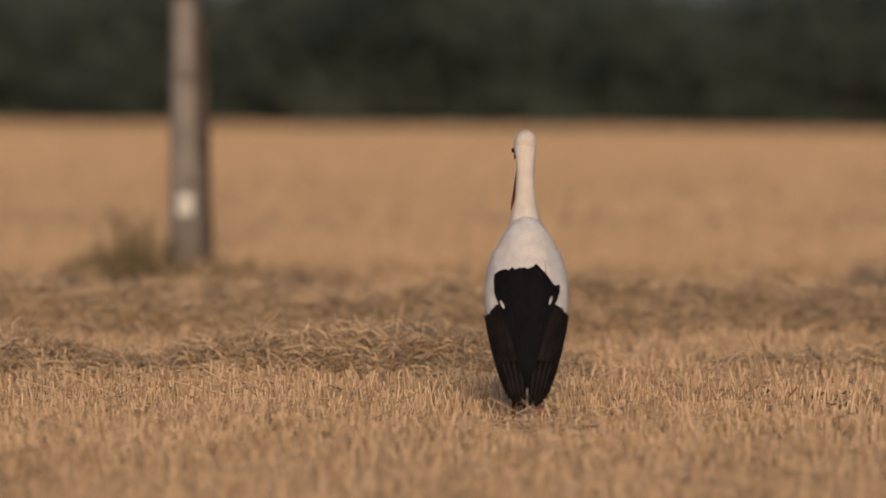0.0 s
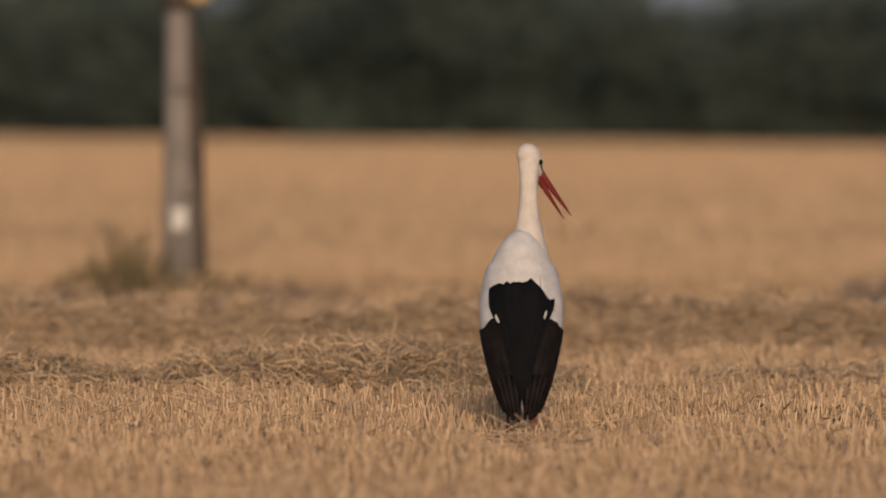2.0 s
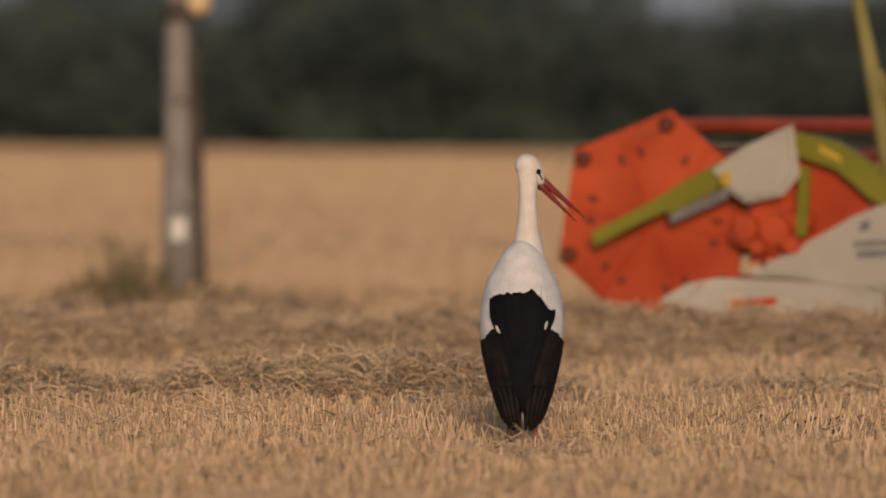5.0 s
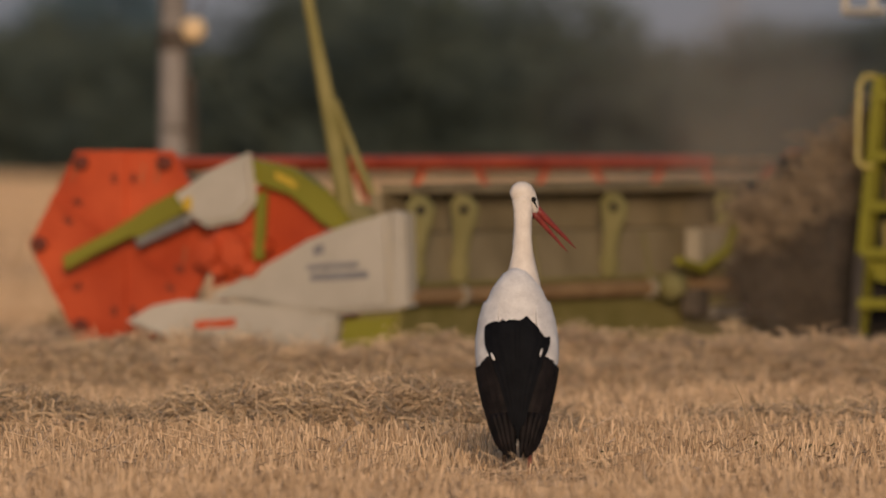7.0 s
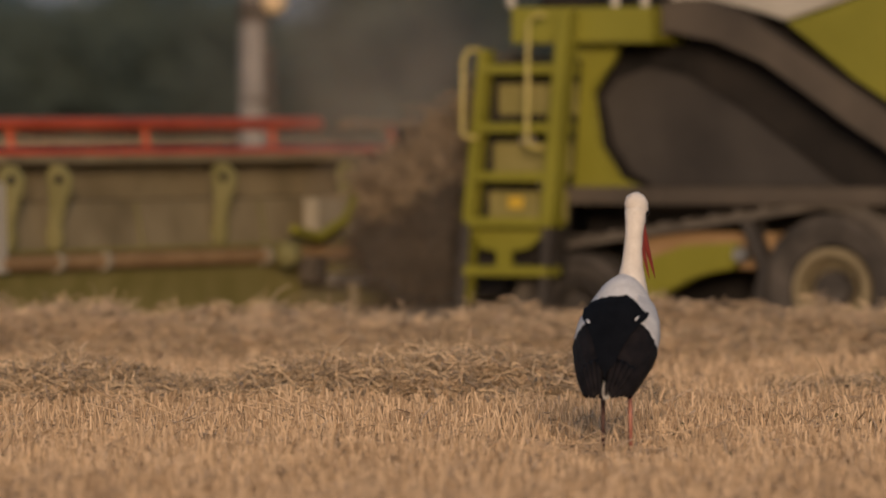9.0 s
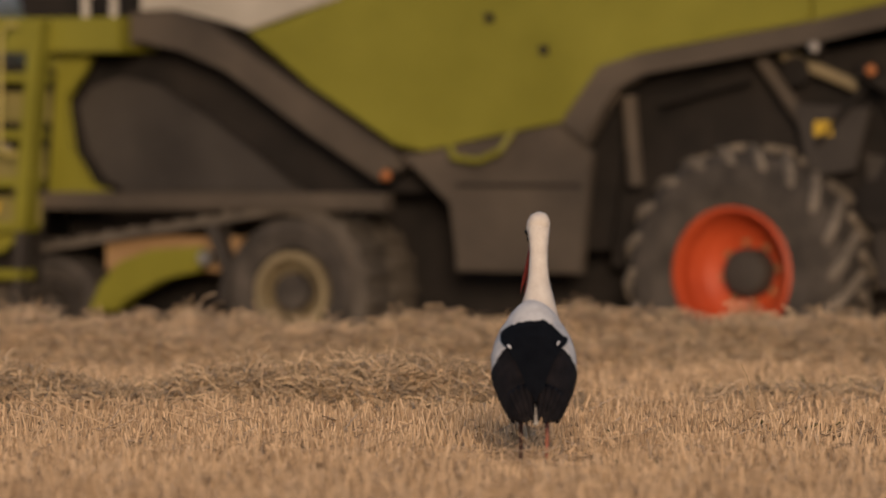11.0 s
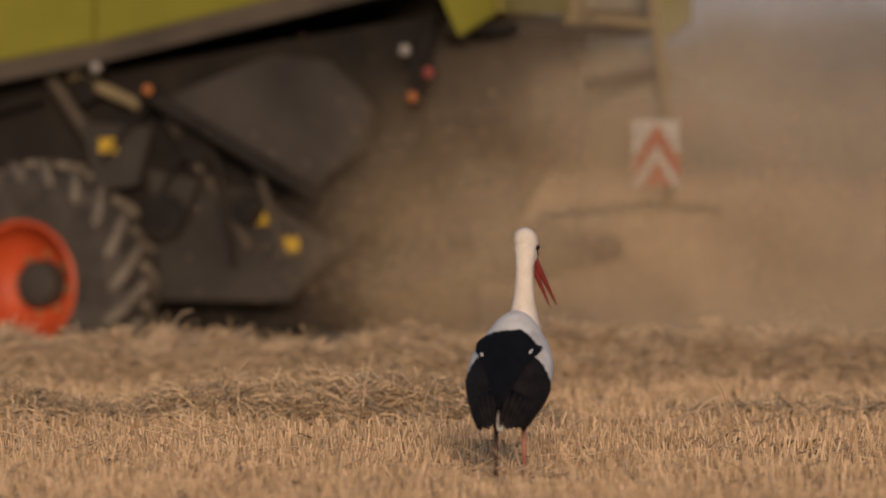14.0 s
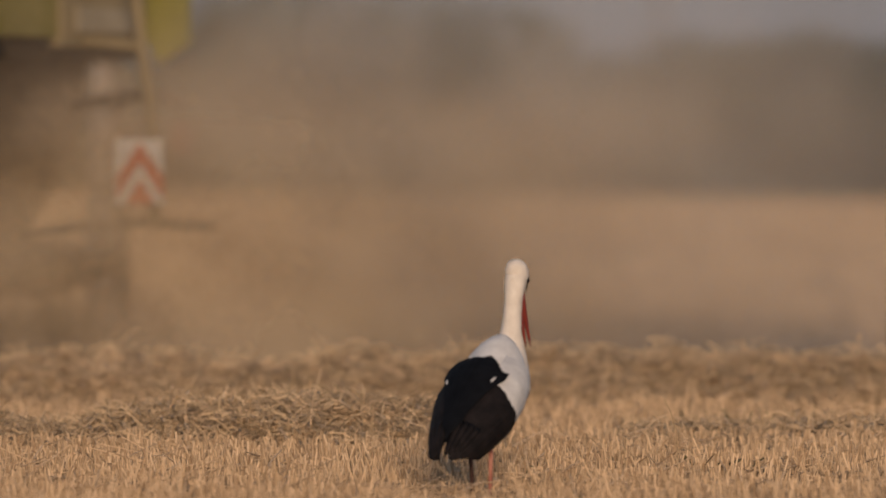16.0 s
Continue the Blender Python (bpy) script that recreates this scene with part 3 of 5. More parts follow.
def combine():
    root = tagged(new("combine_harvester"), "large dusty lime green combine harvester driving over stubble", "combine harvester")
    s = SIDE
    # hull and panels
    part("hull", prism([(0.9, 2.1), (0.9, 1.2), (-1.9, 1.2), (-2.0, 0.85), (-2.9, 0.85), (-3.05, 1.8), (-4.4, 2.15), (-6.7, 2.6), (-6.75, 3.3), (-1.2, 3.4), (0.2, 3.3), (0.2, 2.2)], -1.2, 1.2), DARK, root, "dusty machine hull, shade put into its dark colour")
    both("side_panel", [(-0.58, 2.2), (-1.03, 1.86), (-1.6, 1.50), (-1.79, 1.46), (-2.28, 1.56), (-2.73, 1.64), (-3.0, 1.99), (-3.25, 2.06), (-4.39, 2.25), (-4.39, 3.4), (-2.2, 3.45), (-1.22, 2.39)], s - 0.06, s, GREEN, root, "lime green side panel")
    both("rear_side_panel", [(-4.405, 2.25), (-6.72, 2.74), (-6.72, 3.35), (-4.405, 3.4)], s - 0.06, s, GREEN, root, "lime green rear side panel")
    both("tank_panel", [(0.2, 2.34), (-0.06, 2.36), (-0.56, 2.215), (-1.2, 2.41), (-2.16, 3.45), (0.2, 3.45)], s - 0.10, s - 0.03, CREAM, root, "cream grain tank panel")
    both("arch_rim", [(0.24, 2.33), (-0.06, 2.345), (-0.3, 2.27), (-0.45, 2.16), (-1.03, 1.80), (-1.60, 1.44), (-1.66, 1.36), (-1.50, 1.27), (-1.03, 1.57), (-0.45, 1.96), (-0.13, 2.12), (0.05, 2.15), (0.24, 2.13)], s - 0.15, s + 0.05, BROWN, root, "dusty brown wheel arch rim", 0.03)
    both("arch_panel", [(0.75, 1.74), (0.66, 1.86), (0.45, 1.93), (0.2, 1.88), (-0.2, 1.66), (-0.6, 1.38), (-0.86, 1.19), (0.39, 1.19), (0.56, 1.28), (0.68, 1.45)], s - 0.32, s - 0.22, GREY, root, "grey-brown panel inside the arch", 0.02)
    both("front_panel", [(0.95, 2.08), (0.55, 2.10), (0.62, 1.95), (0.77, 1.78), (0.72, 1.45), (0.58, 1.24), (0.30, 1.16), (0.97, 1.14)], s - 0.14, s - 0.06, GREEN, root, "lime green front panel")
    both("lower_panel", [(-1.62, 1.44), (-1.98, 1.14), (-2.01, 0.72), (-2.86, 0.71), (-2.93, 1.45), (-2.73, 1.63), (-2.28, 1.55), (-1.79, 1.45)], s - 0.10, s - 0.02, BROWN, root, "dusty brown lower panel")
    for z in (1.25,):
        part("panel_seam", block(-2.86, -2.01, s - 0.025, s - 0.015, z - 0.012, z + 0.012), DARK, root)
    both("hood_band", [(-2.74, 1.63), (-3.0, 1.98), (-3.25, 2.05), (-4.39, 2.24), (-6.73, 2.735), (-6.73, 2.56), (-6.45, 2.56), (-4.5, 2.13), (-3.3, 1.93), (-3.1, 1.86), (-2.92, 1.5)], s - 0.08, s + 0.05, BROWN, root, "dusty brown lower hood edge", 0.025)
    part("handle_rail", chain([(-2.0, s + 0.05, 1.50), (-2.05, s + 0.09, 1.42), (-2.22, s + 0.1, 1.40), (-2.36, s + 0.09, 1.46), (-2.42, s + 0.03, 1.58)], 0.022), GREEN, root)
    for x, z in ((-2.25, 2.28), (-2.62, 2.08)):
        part("latch", block(x - 0.03, x + 0.03, s, s + 0.012, z - 0.03, z + 0.03), DARK, root)
    # rear hood
    both("hood_corner", [(-6.74, 3.35), (-7.15, 3.3), (-7.16, 2.40), (-6.93, 2.27), (-6.74, 2.66)], s - 0.08, s, GREEN, root, "lime green hood corner")
    part("rear_panel", block(-7.2, -7.14, 0.45, s - 0.09, 2.42, 3.3, bevel=0.01), GREENDUST, root, "dust-covered lime rear panel")
    part("rear_panel", block(-7.22, -7.13, -0.75, 0.44, 2.36, 3.3, bevel=0.015), KHAKI, root, "dust-grey rear engine cover")
    part("rear_grille", block(-7.25, -7.22, -0.6, 0.25, 2.46, 2.62, bevel=0.008), TAN, root, "pale dusty grille strip")
    part("rear_sill", block(-7.22, -6.8, -0.75, s - 0.1, 2.30, 2.36, bevel=0.01), DARK, root)
    # straw chopper and underside
    both("chopper_panel", [(-4.78, 1.88), (-5.6, 2.17), (-5.98, 2.13), (-6.2, 1.95), (-6.3, 1.80), (-6.25, 1.58), (-5.9, 1.34)], s - 0.16, s - 0.08, GREY, root, "grey straw chopper side cover", 0.03)
    part("underbody", prism([(-2.9, 1.9), (-4.5, 2.1), (-6.6, 2.42), (-6.5, 1.7), (-6.0, 0.95), (-5.1, 0.62), (-2.9, 0.75)], -1.15, 1.15), DARK, root, "straw walker housing, shade put into its dark colour")
    part("diagonal_beam", bar((-4.7, s - 0.05, 1.95), (-5.95, s - 0.05, 1.27), 0.05), DARK, root)
    for p, q, r, m in (((-3.9, 1.3, 2.1), (-4.35, 1.3, 1.5), 0.045, BROWN), ((-4.35, 1.35, 1.5), (-4.75, 1.35, 1.95), 0.03, DARK), ((-4.1, 1.3, 2.05), (-4.6, 1.3, 1.85), 0.04, KHAKI),
                       ((-4.75, 1.25, 1.8), (-5.35, 1.25, 0.95), 0.035, BROWN), ((-5.1, 1.28, 1.6), (-5.25, 1.28, 0.85), 0.03, DARK), ((-5.4, 1.28, 1.5), (-5.6, 1.28, 0.9), 0.03, BROWN),
                       ((-3.1, 1.35, 1.8), (-3.15, 1.35, 1.25), 0.05, BROWN)):
        part("strut", bar(p, q, r), m, root)
    part("sieve_box", prism([(-4.6, 1.45), (-5.4, 1.3), (-5.95, 0.95), (-5.6, 0.62), (-4.7, 0.62)], 1.16, 1.24, bevel=0.02), GREY, root, "dark brown sieve box side")
    part("bracket_plate", prism([(-4.2, 1.75), (-4.7, 1.72), (-4.6, 1.35), (-4.3, 1.3)], 1.3, 1.36, bevel=0.01), GREY, root)
    for x, z in ((-4.40, 1.60), (-5.42, 1.15), (-5.63, 0.98)):
        part("warning_sticker", block(x - 0.06, x + 0.06, 1.365 if x > -5 else 1.245, 1.375 if x > -5 else 1.255, z - 0.045, z + 0.045), YELLOW, root, "yellow warning sticker")
    for x, z, m, nm in ((-4.44, 2.09, LAMPGLASS, "work_lamp"), (-4.81, 1.95, ORANGE, "side_marker"), (-6.6, 2.19, LAMPGLASS, "work_lamp"), (-6.76, 2.05, REDLENS, "tail_lamp"), (-6.65, 1.9, ORANGE, "indicator"), (-1.57, 1.31, ORANGE, "side_marker")):
        bm = lathe([(0.02, -0.03), (0.05, -0.025), (0.055, 0.0), (0.045, 0.02), (0.0001, 0.026)], 16)
        ob = part(nm, bm, m, root, smooth=True)
        ob.location = (x, s + 0.065, z)
        ob.scale = (0.66, 0.8, 0.66)
        part("housing", lathe([(0.03, -0.09), (0.062, -0.07), (0.064, -0.026)], 16), DARK, ob)
    part("lamp_bracket", bar((-6.6, 1.2, 2.4), (-6.66, s + 0.0, 2.1), 0.03), DARK, root)
    part("lamp_bracket", bar((-6.64, s, 2.15), (-6.66, s, 1.88), 0.025), DARK, root)
    part("spreader", prism([(-6.3, 1.10), (-6.85, 1.0), (-6.88, 0.88), (-6.3, 0.72)], -1.1, 1.1, bevel=0.02), DARK, root, "dusty straw spreader")
    # rear rack with warning sign
    part("rear_post", bar((-7.66, -0.02, 1.7), (-7.56, 0.10, 2.9), 0.035), KHAKI, root, "dusty slanted rear post")
    part("rear_post", bar((-7.66, -0.02, 1.2), (-7.66, -0.02, 1.75), 0.035), KHAKI, root)
    part("rear_bracket", chain([(-7.15, 0.1, 2.40), (-7.60, 0.06, 2.36), (-7.66, 0.0, 2.0)], 0.03), KHAKI, root)
    part("sign_stay", bar((-7.66, 0.0, 1.62), (-7.68, 0.26, 1.60), 0.02), DARK, root)
    part("rear_arm", chain([(-7.28, 0.35, 1.98), (-7.40, -0.35, 2.06), (-7.42, -0.85, 2.02), (-7.42, -0.90, 1.80)], 0.045), DARK, root)
    part("rear_lamp", block(-7.47, -7.37, -0.98, -0.82, 1.66, 1.86, bevel=0.01), REDLENS, root, "dusty red rear lamp")
    part("guard_bar", chain([(-7.2, 0.9, 1.15), (-7.35, 0.3, 1.2), (-7.3, -0.6, 1.22), (-7.35, -1.5, 1.18)], 0.028), DARK, root)
    sign = part("warning_board", block(-0.19, 0.19, -0.012, 0.012, -0.21, 0.21, bevel=0.008), WHITEMARK, root, "white board with red chevrons")
    sign.matrix_basis = pose(-7.70, 0.28, 1.55, 0, 0, 64)
    for k in range(2):
        z = 0.19 - k * 0.20
        for sx in (-1, 1):
            bm = prism([(0.0, z), (0.0, z - 0.13), (sx * 0.185, z - 0.36), (sx * 0.185, z - 0.22)] if k == 0 else [(0.0, z - 0.03), (0.0, z - 0.195), (sx * 0.12, z - 0.195)], 0.0125, 0.0165)
            ob = part("chevron", bm, RED, sign)
            ob2 = part("chevron", prism([(0.0, z), (0.0, z - 0.13), (sx * 0.185, z - 0.36), (sx * 0.185, z - 0.22)] if k == 0 else [(0.0, z - 0.03), (0.0, z - 0.195), (sx * 0.12, z - 0.195)], -0.0165, -0.0125), RED, sign)
    # cab, platform, ladder
    part("platform", block(0.24, 1.19, 0.95, 1.72, 2.08, 2.30, bevel=0.015), GREEN, root, "lime green cab platform")
    cab = part("cab", prism([(0.2, 2.3), (1.35, 2.3), (1.45, 2.6), (1.9, 2.9), (1.9, 3.0), (0.2, 3.0)], -1.0, 0.93, bevel=0.02), DARK, root, "dark cab base")
    part("window", prism([(0.35, 2.62), (1.3, 2.62), (1.8, 3.05), (1.9, 4.0), (0.3, 4.0)], -0.98, 0.94), TEAL, cab, "tinted green-blue cab glass")
    part("roof", block(0.1, 2.0, -1.1, 1.1, 4.0, 4.2, bevel=0.06), CREAM, cab)
    part("mirror", block(1.38, 1.46, 1.3, 1.5, 2.5, 3.0, bevel=0.02), DARK, root)
    for x, x2, y in ((1.66, 1.66, 1.55), (1.48, 1.48, 1.55), (1.2, 1.36, 1.68), (0.5, 0.52, 1.68), (0.3, 0.3, 1.68)):
        part("handrail_post", bar((x, y, 2.30 if x < 1.4 else 2.42), (x2, y, 3.1), 0.028), CREAM, root, "pale handrail post")
    part("handrail", bar((0.3, 1.68, 3.1), (1.36, 1.68, 3.1), 0.025), CREAM, root)
    part("handrail", bar((1.48, 1.55, 2.43), (1.66, 1.55, 2.43), 0.025), CREAM, root)
    part("handrail_stay", bar((1.36, 1.66, 2.43), (1.66, 1.55, 2.43), 0.022), CREAM, root)
    lad = part("ladder", prism([(1.37, 2.04), (1.30, 2.04), (1.41, 0.95), (1.45, 0.48), (1.51, 0.48), (1.48, 0.95)], 1.70, 1.82, bevel=0.01), GREEN, root, "lime green boarding ladder")
    part("stringer", prism([(0.81, 2.28), (0.72, 2.28), (0.845, 0.98), (0.93, 0.98)], 1.70, 1.86, bevel=0.01), GREEN, lad)
    part("stringer_foot", prism([(0.93, 0.98), (0.87, 0.98), (0.91, 0.46), (0.96, 0.46)], 1.72, 1.82), GREY, lad)
    part("stringer_foot", prism([(1.48, 0.98), (1.41, 0.98), (1.46, 0.44), (1.52, 0.44)], 1.715, 1.83), GREY, lad)
    for z in (1.93, 1.57, 1.27, 0.99, 0.69):
        dx = (2.0 - z) * 0.10
        part("step", block(0.76 + dx, 1.33 + dx, 1.62, 1.84, z - 0.04, z + 0.02, bevel=0.008), GREEN, lad)
        if z > 1.0:
            part("riser", block(0.78 + dx, 1.31 + dx, 1.60, 1.625, z - 0.29, z - 0.10), GREENDUST, lad)
    # Dark sheet added so the gaps between steps read as shade
    part("shade_plate", prism([(1.42, 1.98), (0.80, 1.98), (0.90, 0.62), (1.50, 0.62)], 1.52, 1.55), DARK, lad, "dark sheet added as shade behind the steps")
    part("kick_plate", prism([(1.42, 0.93), (0.92, 0.93), (1.05, 0.82), (1.17, 0.80), (1.17, 0.70), (1.27, 0.70), (1.27, 0.80), (1.38, 0.82)], 1.72, 1.76), GREEN, lad)
    for x, z0, z1 in ((1.42, 1.50, 2.03), (0.98, 1.44, 2.24)):
        part("grab_rail", chain([(x - 0.08, 1.84, z1 + 0.01), (x - 0.03, 1.90, z1 + 0.01), (x, 1.91, z1 - 0.05), (x + 0.01, 1.91, z0 + 0.03), (x - 0.02, 1.89, z0), (x - 0.06, 1.84, z0)], 0.014), RAIL, lad, "yellow-green grab rail, sun gleam put into its colour")
    for x, z in ((1.12, 1.5), (1.0, 1.22), (1.2, 1.10)):
        part("sticker", block(x - 0.05, x + 0.05, 1.627, 1.631, z - 0.035, z + 0.035), YELLOW if z < 1.2 else CREAM, lad)
    # tracks
    for flip in (1, -1):
        y0, y1 = (0.86, s) if flip > 0 else (-s, -0.86)
        path = []
        for i in range(13):
            q = math.pi / 2 + math.pi * i / 12
            path.append((-0.87 + 0.55 * math.cos(q), 0.58 + 0.55 * math.sin(q)))
        path += [(-0.3, 0.03), (0.4, 0.03)]
        for i in range(11):
            q = -math.pi / 2 + math.pi * i / 10
            path.append((0.83 + 0.42 * math.cos(q), 0.45 + 0.42 * math.sin(q)))
        inner = [(-0.1 + (x + 0.1) * 0.93, 0.53 + (z - 0.53) * 0.90) for x, z in path]
        bm = bmesh.new()
        loops = [[bm.verts.new((x, y, z)) for x, z in p] for p, y in ((path, y0), (path, y1), (inner, y1), (inner, y0))]
        for a, b in zip(loops, loops[1:] + loops[:1]):
            for i in range(len(path)):
                j = (i + 1) % len(path)
                bm.faces.new((a[i], a[j], b[j], b[i]))
        track = part("track_belt", bm, TRACK, root, "dusty black rubber track belt")
        # tread bars
        tread = bmesh.new()
        dist, pts = 0.0, path + path[:1]
        for (x0, z0), (x1, z1) in zip(pts, pts[1:]):
            seg = math.hypot(x1 - x0, z1 - z0)
            while dist < seg:
                k = dist / seg
                x, z = x0 + (x1 - x0) * k, z0 + (z1 - z0) * k
                nx, nz = (z1 - z0) / seg, -(x1 - x0) / seg
                if (nx * (x + 0.1) + nz * (z - 0.53)) < 0:
                    nx, nz = -nx, -nz
                block(-0.03, 0.03, y0, (y0 + y1) / 2, 0, 0.022, tread)
                block(0.03, 0.09, (y0 + y1) / 2, y1, 0, 0.022, tread)
                tread.verts.ensure_lookup_table()
                tx, tz = -nz, nx
                for v in tread.verts[-16:]:
                    px, pz = v.co.x, v.co.z
                    v.co.x, v.co.z = x + tx * px + nx * pz, z + tz * px + nz * pz
                dist += 0.17
            dist -= seg
        part("tread", tread, TRACK, track, "dust-covered tread bars")
        for x, z, r in ((-0.87, 0.58, 0.46), (0.83, 0.45, 0.34), (-0.25, 0.22, 0.17), (0.22, 0.22, 0.17)):
            yf = s - 0.03 if flip > 0 else -s + 0.03
            w = part("track_wheel", lathe([(r, -0.30), (r, 0.0), (r * 0.86, 0.02), (r * 0.60, 0.0), (r * 0.56, -0.10), (r * 0.26, -0.09), (r * 0.24, 0.01), (0.001, 0.015)], 28), [RUBBER], root, "dusty track wheel", smooth=False)
            w.matrix_basis = Matrix.Translation((x, yf, z)) @ (pose(0, 0, 0) if flip > 0 else pose(0, 0, 0, 0, 0, 180))
            part("rim_ring", lathe([(r * 0.55, -0.08), (r * 0.55, 0.012), (r * 0.45, 0.012), (r * 0.45, -0.08)], 28), KHAKI if r > 0.4 else GREY, w)
        part("track_frame", block(-1.55, 0.95, (y1 - 0.1 if flip > 0 else y0 - 0.03), (y1 + 0.03 if flip > 0 else y0 + 0.1), 1.09, 1.20, bevel=0.01), BROWN, root, "grey rail over the track")
        part("track_beam", block(-0.45, 0.5, y0 + 0.2, y1 - 0.12, 0.70, 0.92, bevel=0.02), RUST, root)
        part("swing_arm", prism([(0.55, 0.45), (0.47, 0.62), (0.33, 0.76), (0.1, 0.84), (-0.24, 0.86), (-0.30, 0.78), (-0.22, 0.70), (0.05, 0.66), (0.25, 0.56), (0.35, 0.45)], y1 - 0.1 if flip > 0 else y0 - 0.02, y1 + 0.02 if flip > 0 else y0 + 0.1, bevel=0.02), GREEN, root, "lime green track swing arm")
        part("pin", bar((-0.29, y1 - 0.05 if flip > 0 else y0 + 0.05, 0.79), (-0.29, y1 + 0.05 if flip > 0 else y0 - 0.05, 0.79), 0.045, n=12), STEEL, root)
        part("fender", prism([(-0.35, 1.0), (-0.47, 0.7), (-0.42, 0.5), (-0.36, 0.5), (-0.40, 0.7), (-0.28, 0.98)], y1 - 0.2 if flip > 0 else y0, y1 if flip > 0 else y0 + 0.2), GREY, root)
    # steered rear wheels
    wheels = []
    for flip in (1, -1):
        rim = part("rear_wheel", lathe([(0.40, -0.30), (0.41, 0.02), (0.385, 0.035), (0.365, 0.0), (0.345, -0.10), (0.29, -0.18), (0.20, -0.25), (0.16, -0.27), (0.001, -0.27)], 40), RED, root, "orange-red wheel rim", smooth=False)
        lug = lathe([(0.40, -0.46), (0.52, -0.50), (0.66, -0.48), (0.735, -0.42), (0.75, -0.23), (0.735, -0.04), (0.66, 0.03), (0.54, 0.045), (0.42, 0.03), (0.395, 0.0), (0.395, -0.4)], 48)
        smooth_faces = len(lug.faces)
        for i in range(20):
            for half in (0, 1):
                q = 2 * math.pi * (i + 0.5 * half) / 20
                pts = []
                for k, (yy, rr) in enumerate(((-0.23, 0.748), (-0.1 if half else -0.36, 0.744), (-0.02 if half else -0.44, 0.72), (0.028 if half else -0.488, 0.655))):
                    pts.append((yy, rr, q + 0.11 * k))
                ring = []
                for yy, rr, qq in pts:
                    up, wd = 0.045, 0.075
                    ring.append([((rr + u) * math.cos(qq + w), yy, (rr + u) * math.sin(qq + w)) for u, w in ((-0.01, -wd / 2), (up, -wd / 3), (up, wd / 3), (-0.01, wd / 2))])
                loft(ring, bm=lug)
        lug.faces.ensure_lookup_table()
        for f in lug.faces[smooth_faces:]:
            f.material_index = 1
        part("tyre", lug, [RUBBER, LUG], rim, "dusty black tyre with deep lugs")
        part("hub", lathe([(0.155, -0.27), (0.15, -0.16), (0.125, -0.13), (0.08, -0.12), (0.001, -0.115)], 24), GREY, rim, "dark grey hub")
        for i in range(8):
            q = math.pi * i / 4
            part("nut", bar((0.19 * math.cos(q), -0.26, 0.19 * math.sin(q)), (0.19 * math.cos(q), -0.225, 0.19 * math.sin(q)), 0.02, n=6), RUST, rim)
        rim.matrix_basis = pose(-3.86, flip * (s - 0.05), 0.72, 0, 0, 0 if flip > 0 else 180)
        wheels.append((rim, flip))
    # Dark block added to close the bright gap under the hull
    part("chassis", block(-6.0, 1.1, -0.8, 0.8, 0.42, 1.3, bevel=0.02), DARK, root, "dusty chassis block, shade put into its dark colour")
    part("rear_axle", block(-4.0, -3.7, -1.2, 1.2, 0.6, 0.85, bevel=0.03), DARK, root)
    # feeder house
    part("feeder_house", prism([(0.9, 2.0), (0.9, 1.2), (2.7, 0.55), (2.75, 1.35)], -0.75, 0.75, bevel=0.02), DARK, root, "dark dusty feeder house")
    r = np.random.default_rng(77)
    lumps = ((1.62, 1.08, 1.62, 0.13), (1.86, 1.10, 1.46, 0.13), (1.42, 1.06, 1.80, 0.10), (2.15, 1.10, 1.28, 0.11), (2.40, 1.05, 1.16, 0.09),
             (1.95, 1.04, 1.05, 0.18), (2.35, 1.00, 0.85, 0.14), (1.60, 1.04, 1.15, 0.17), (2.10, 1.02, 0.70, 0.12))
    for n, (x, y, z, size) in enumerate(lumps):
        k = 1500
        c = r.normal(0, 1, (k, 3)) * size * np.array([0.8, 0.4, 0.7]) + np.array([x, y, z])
        crop = new("crop_clump", stalks("crop_clump", c, c + r.normal(0, 0.06, (k, 3)), np.full(k, 0.006), CROP if n < 5 else CROP_SHADE))
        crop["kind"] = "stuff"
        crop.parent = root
    for x, z, q in ((-5.0, 1.62, 0.13), (-5.35, 1.2, 0.10), (-4.75, 1.15, 0.15), (-4.2, 1.95, 0.09), (-5.75, 1.25, 0.08)):
        part("pulley", lathe([(q, 0.0), (q, 0.02), (q * 0.85, 0.03), (q * 0.8, 0.05), (q, 0.06), (q, 0.08), (q * 0.4, 0.085), (0.001, 0.09)], 20), DARK, root, "dusty dark pulley").location = (x, 1.26, z)
    for p0, p1 in (((-5.0, 1.30, 1.75), (-4.75, 1.30, 1.30)), ((-5.12, 1.30, 1.58), (-4.9, 1.30, 1.10)), ((-3.3, 1.3, 1.75), (-3.9, 1.3, 1.9)), ((-4.6, 1.3, 2.0), (-5.3, 1.3, 1.7))):
        part("belt", bar(p0, p1, 0.018), DARK, root)
    part("feeder_side", prism([(1.0, 1.85), (1.0, 1.3), (1.6, 0.5), (2.35, 0.45), (2.55, 0.75), (2.5, 1.05), (2.2, 1.2), (1.7, 1.45)], 0.76, 0.98, bevel=0.03), GREY, root)
    part("feeder_drive", prism([(1.5, 1.75), (1.35, 1.3), (1.9, 1.1), (2.4, 1.2), (2.3, 1.55)], 0.99, 1.08, bevel=0.03), DARK, root, "dark drive cover")
    return root, wheels


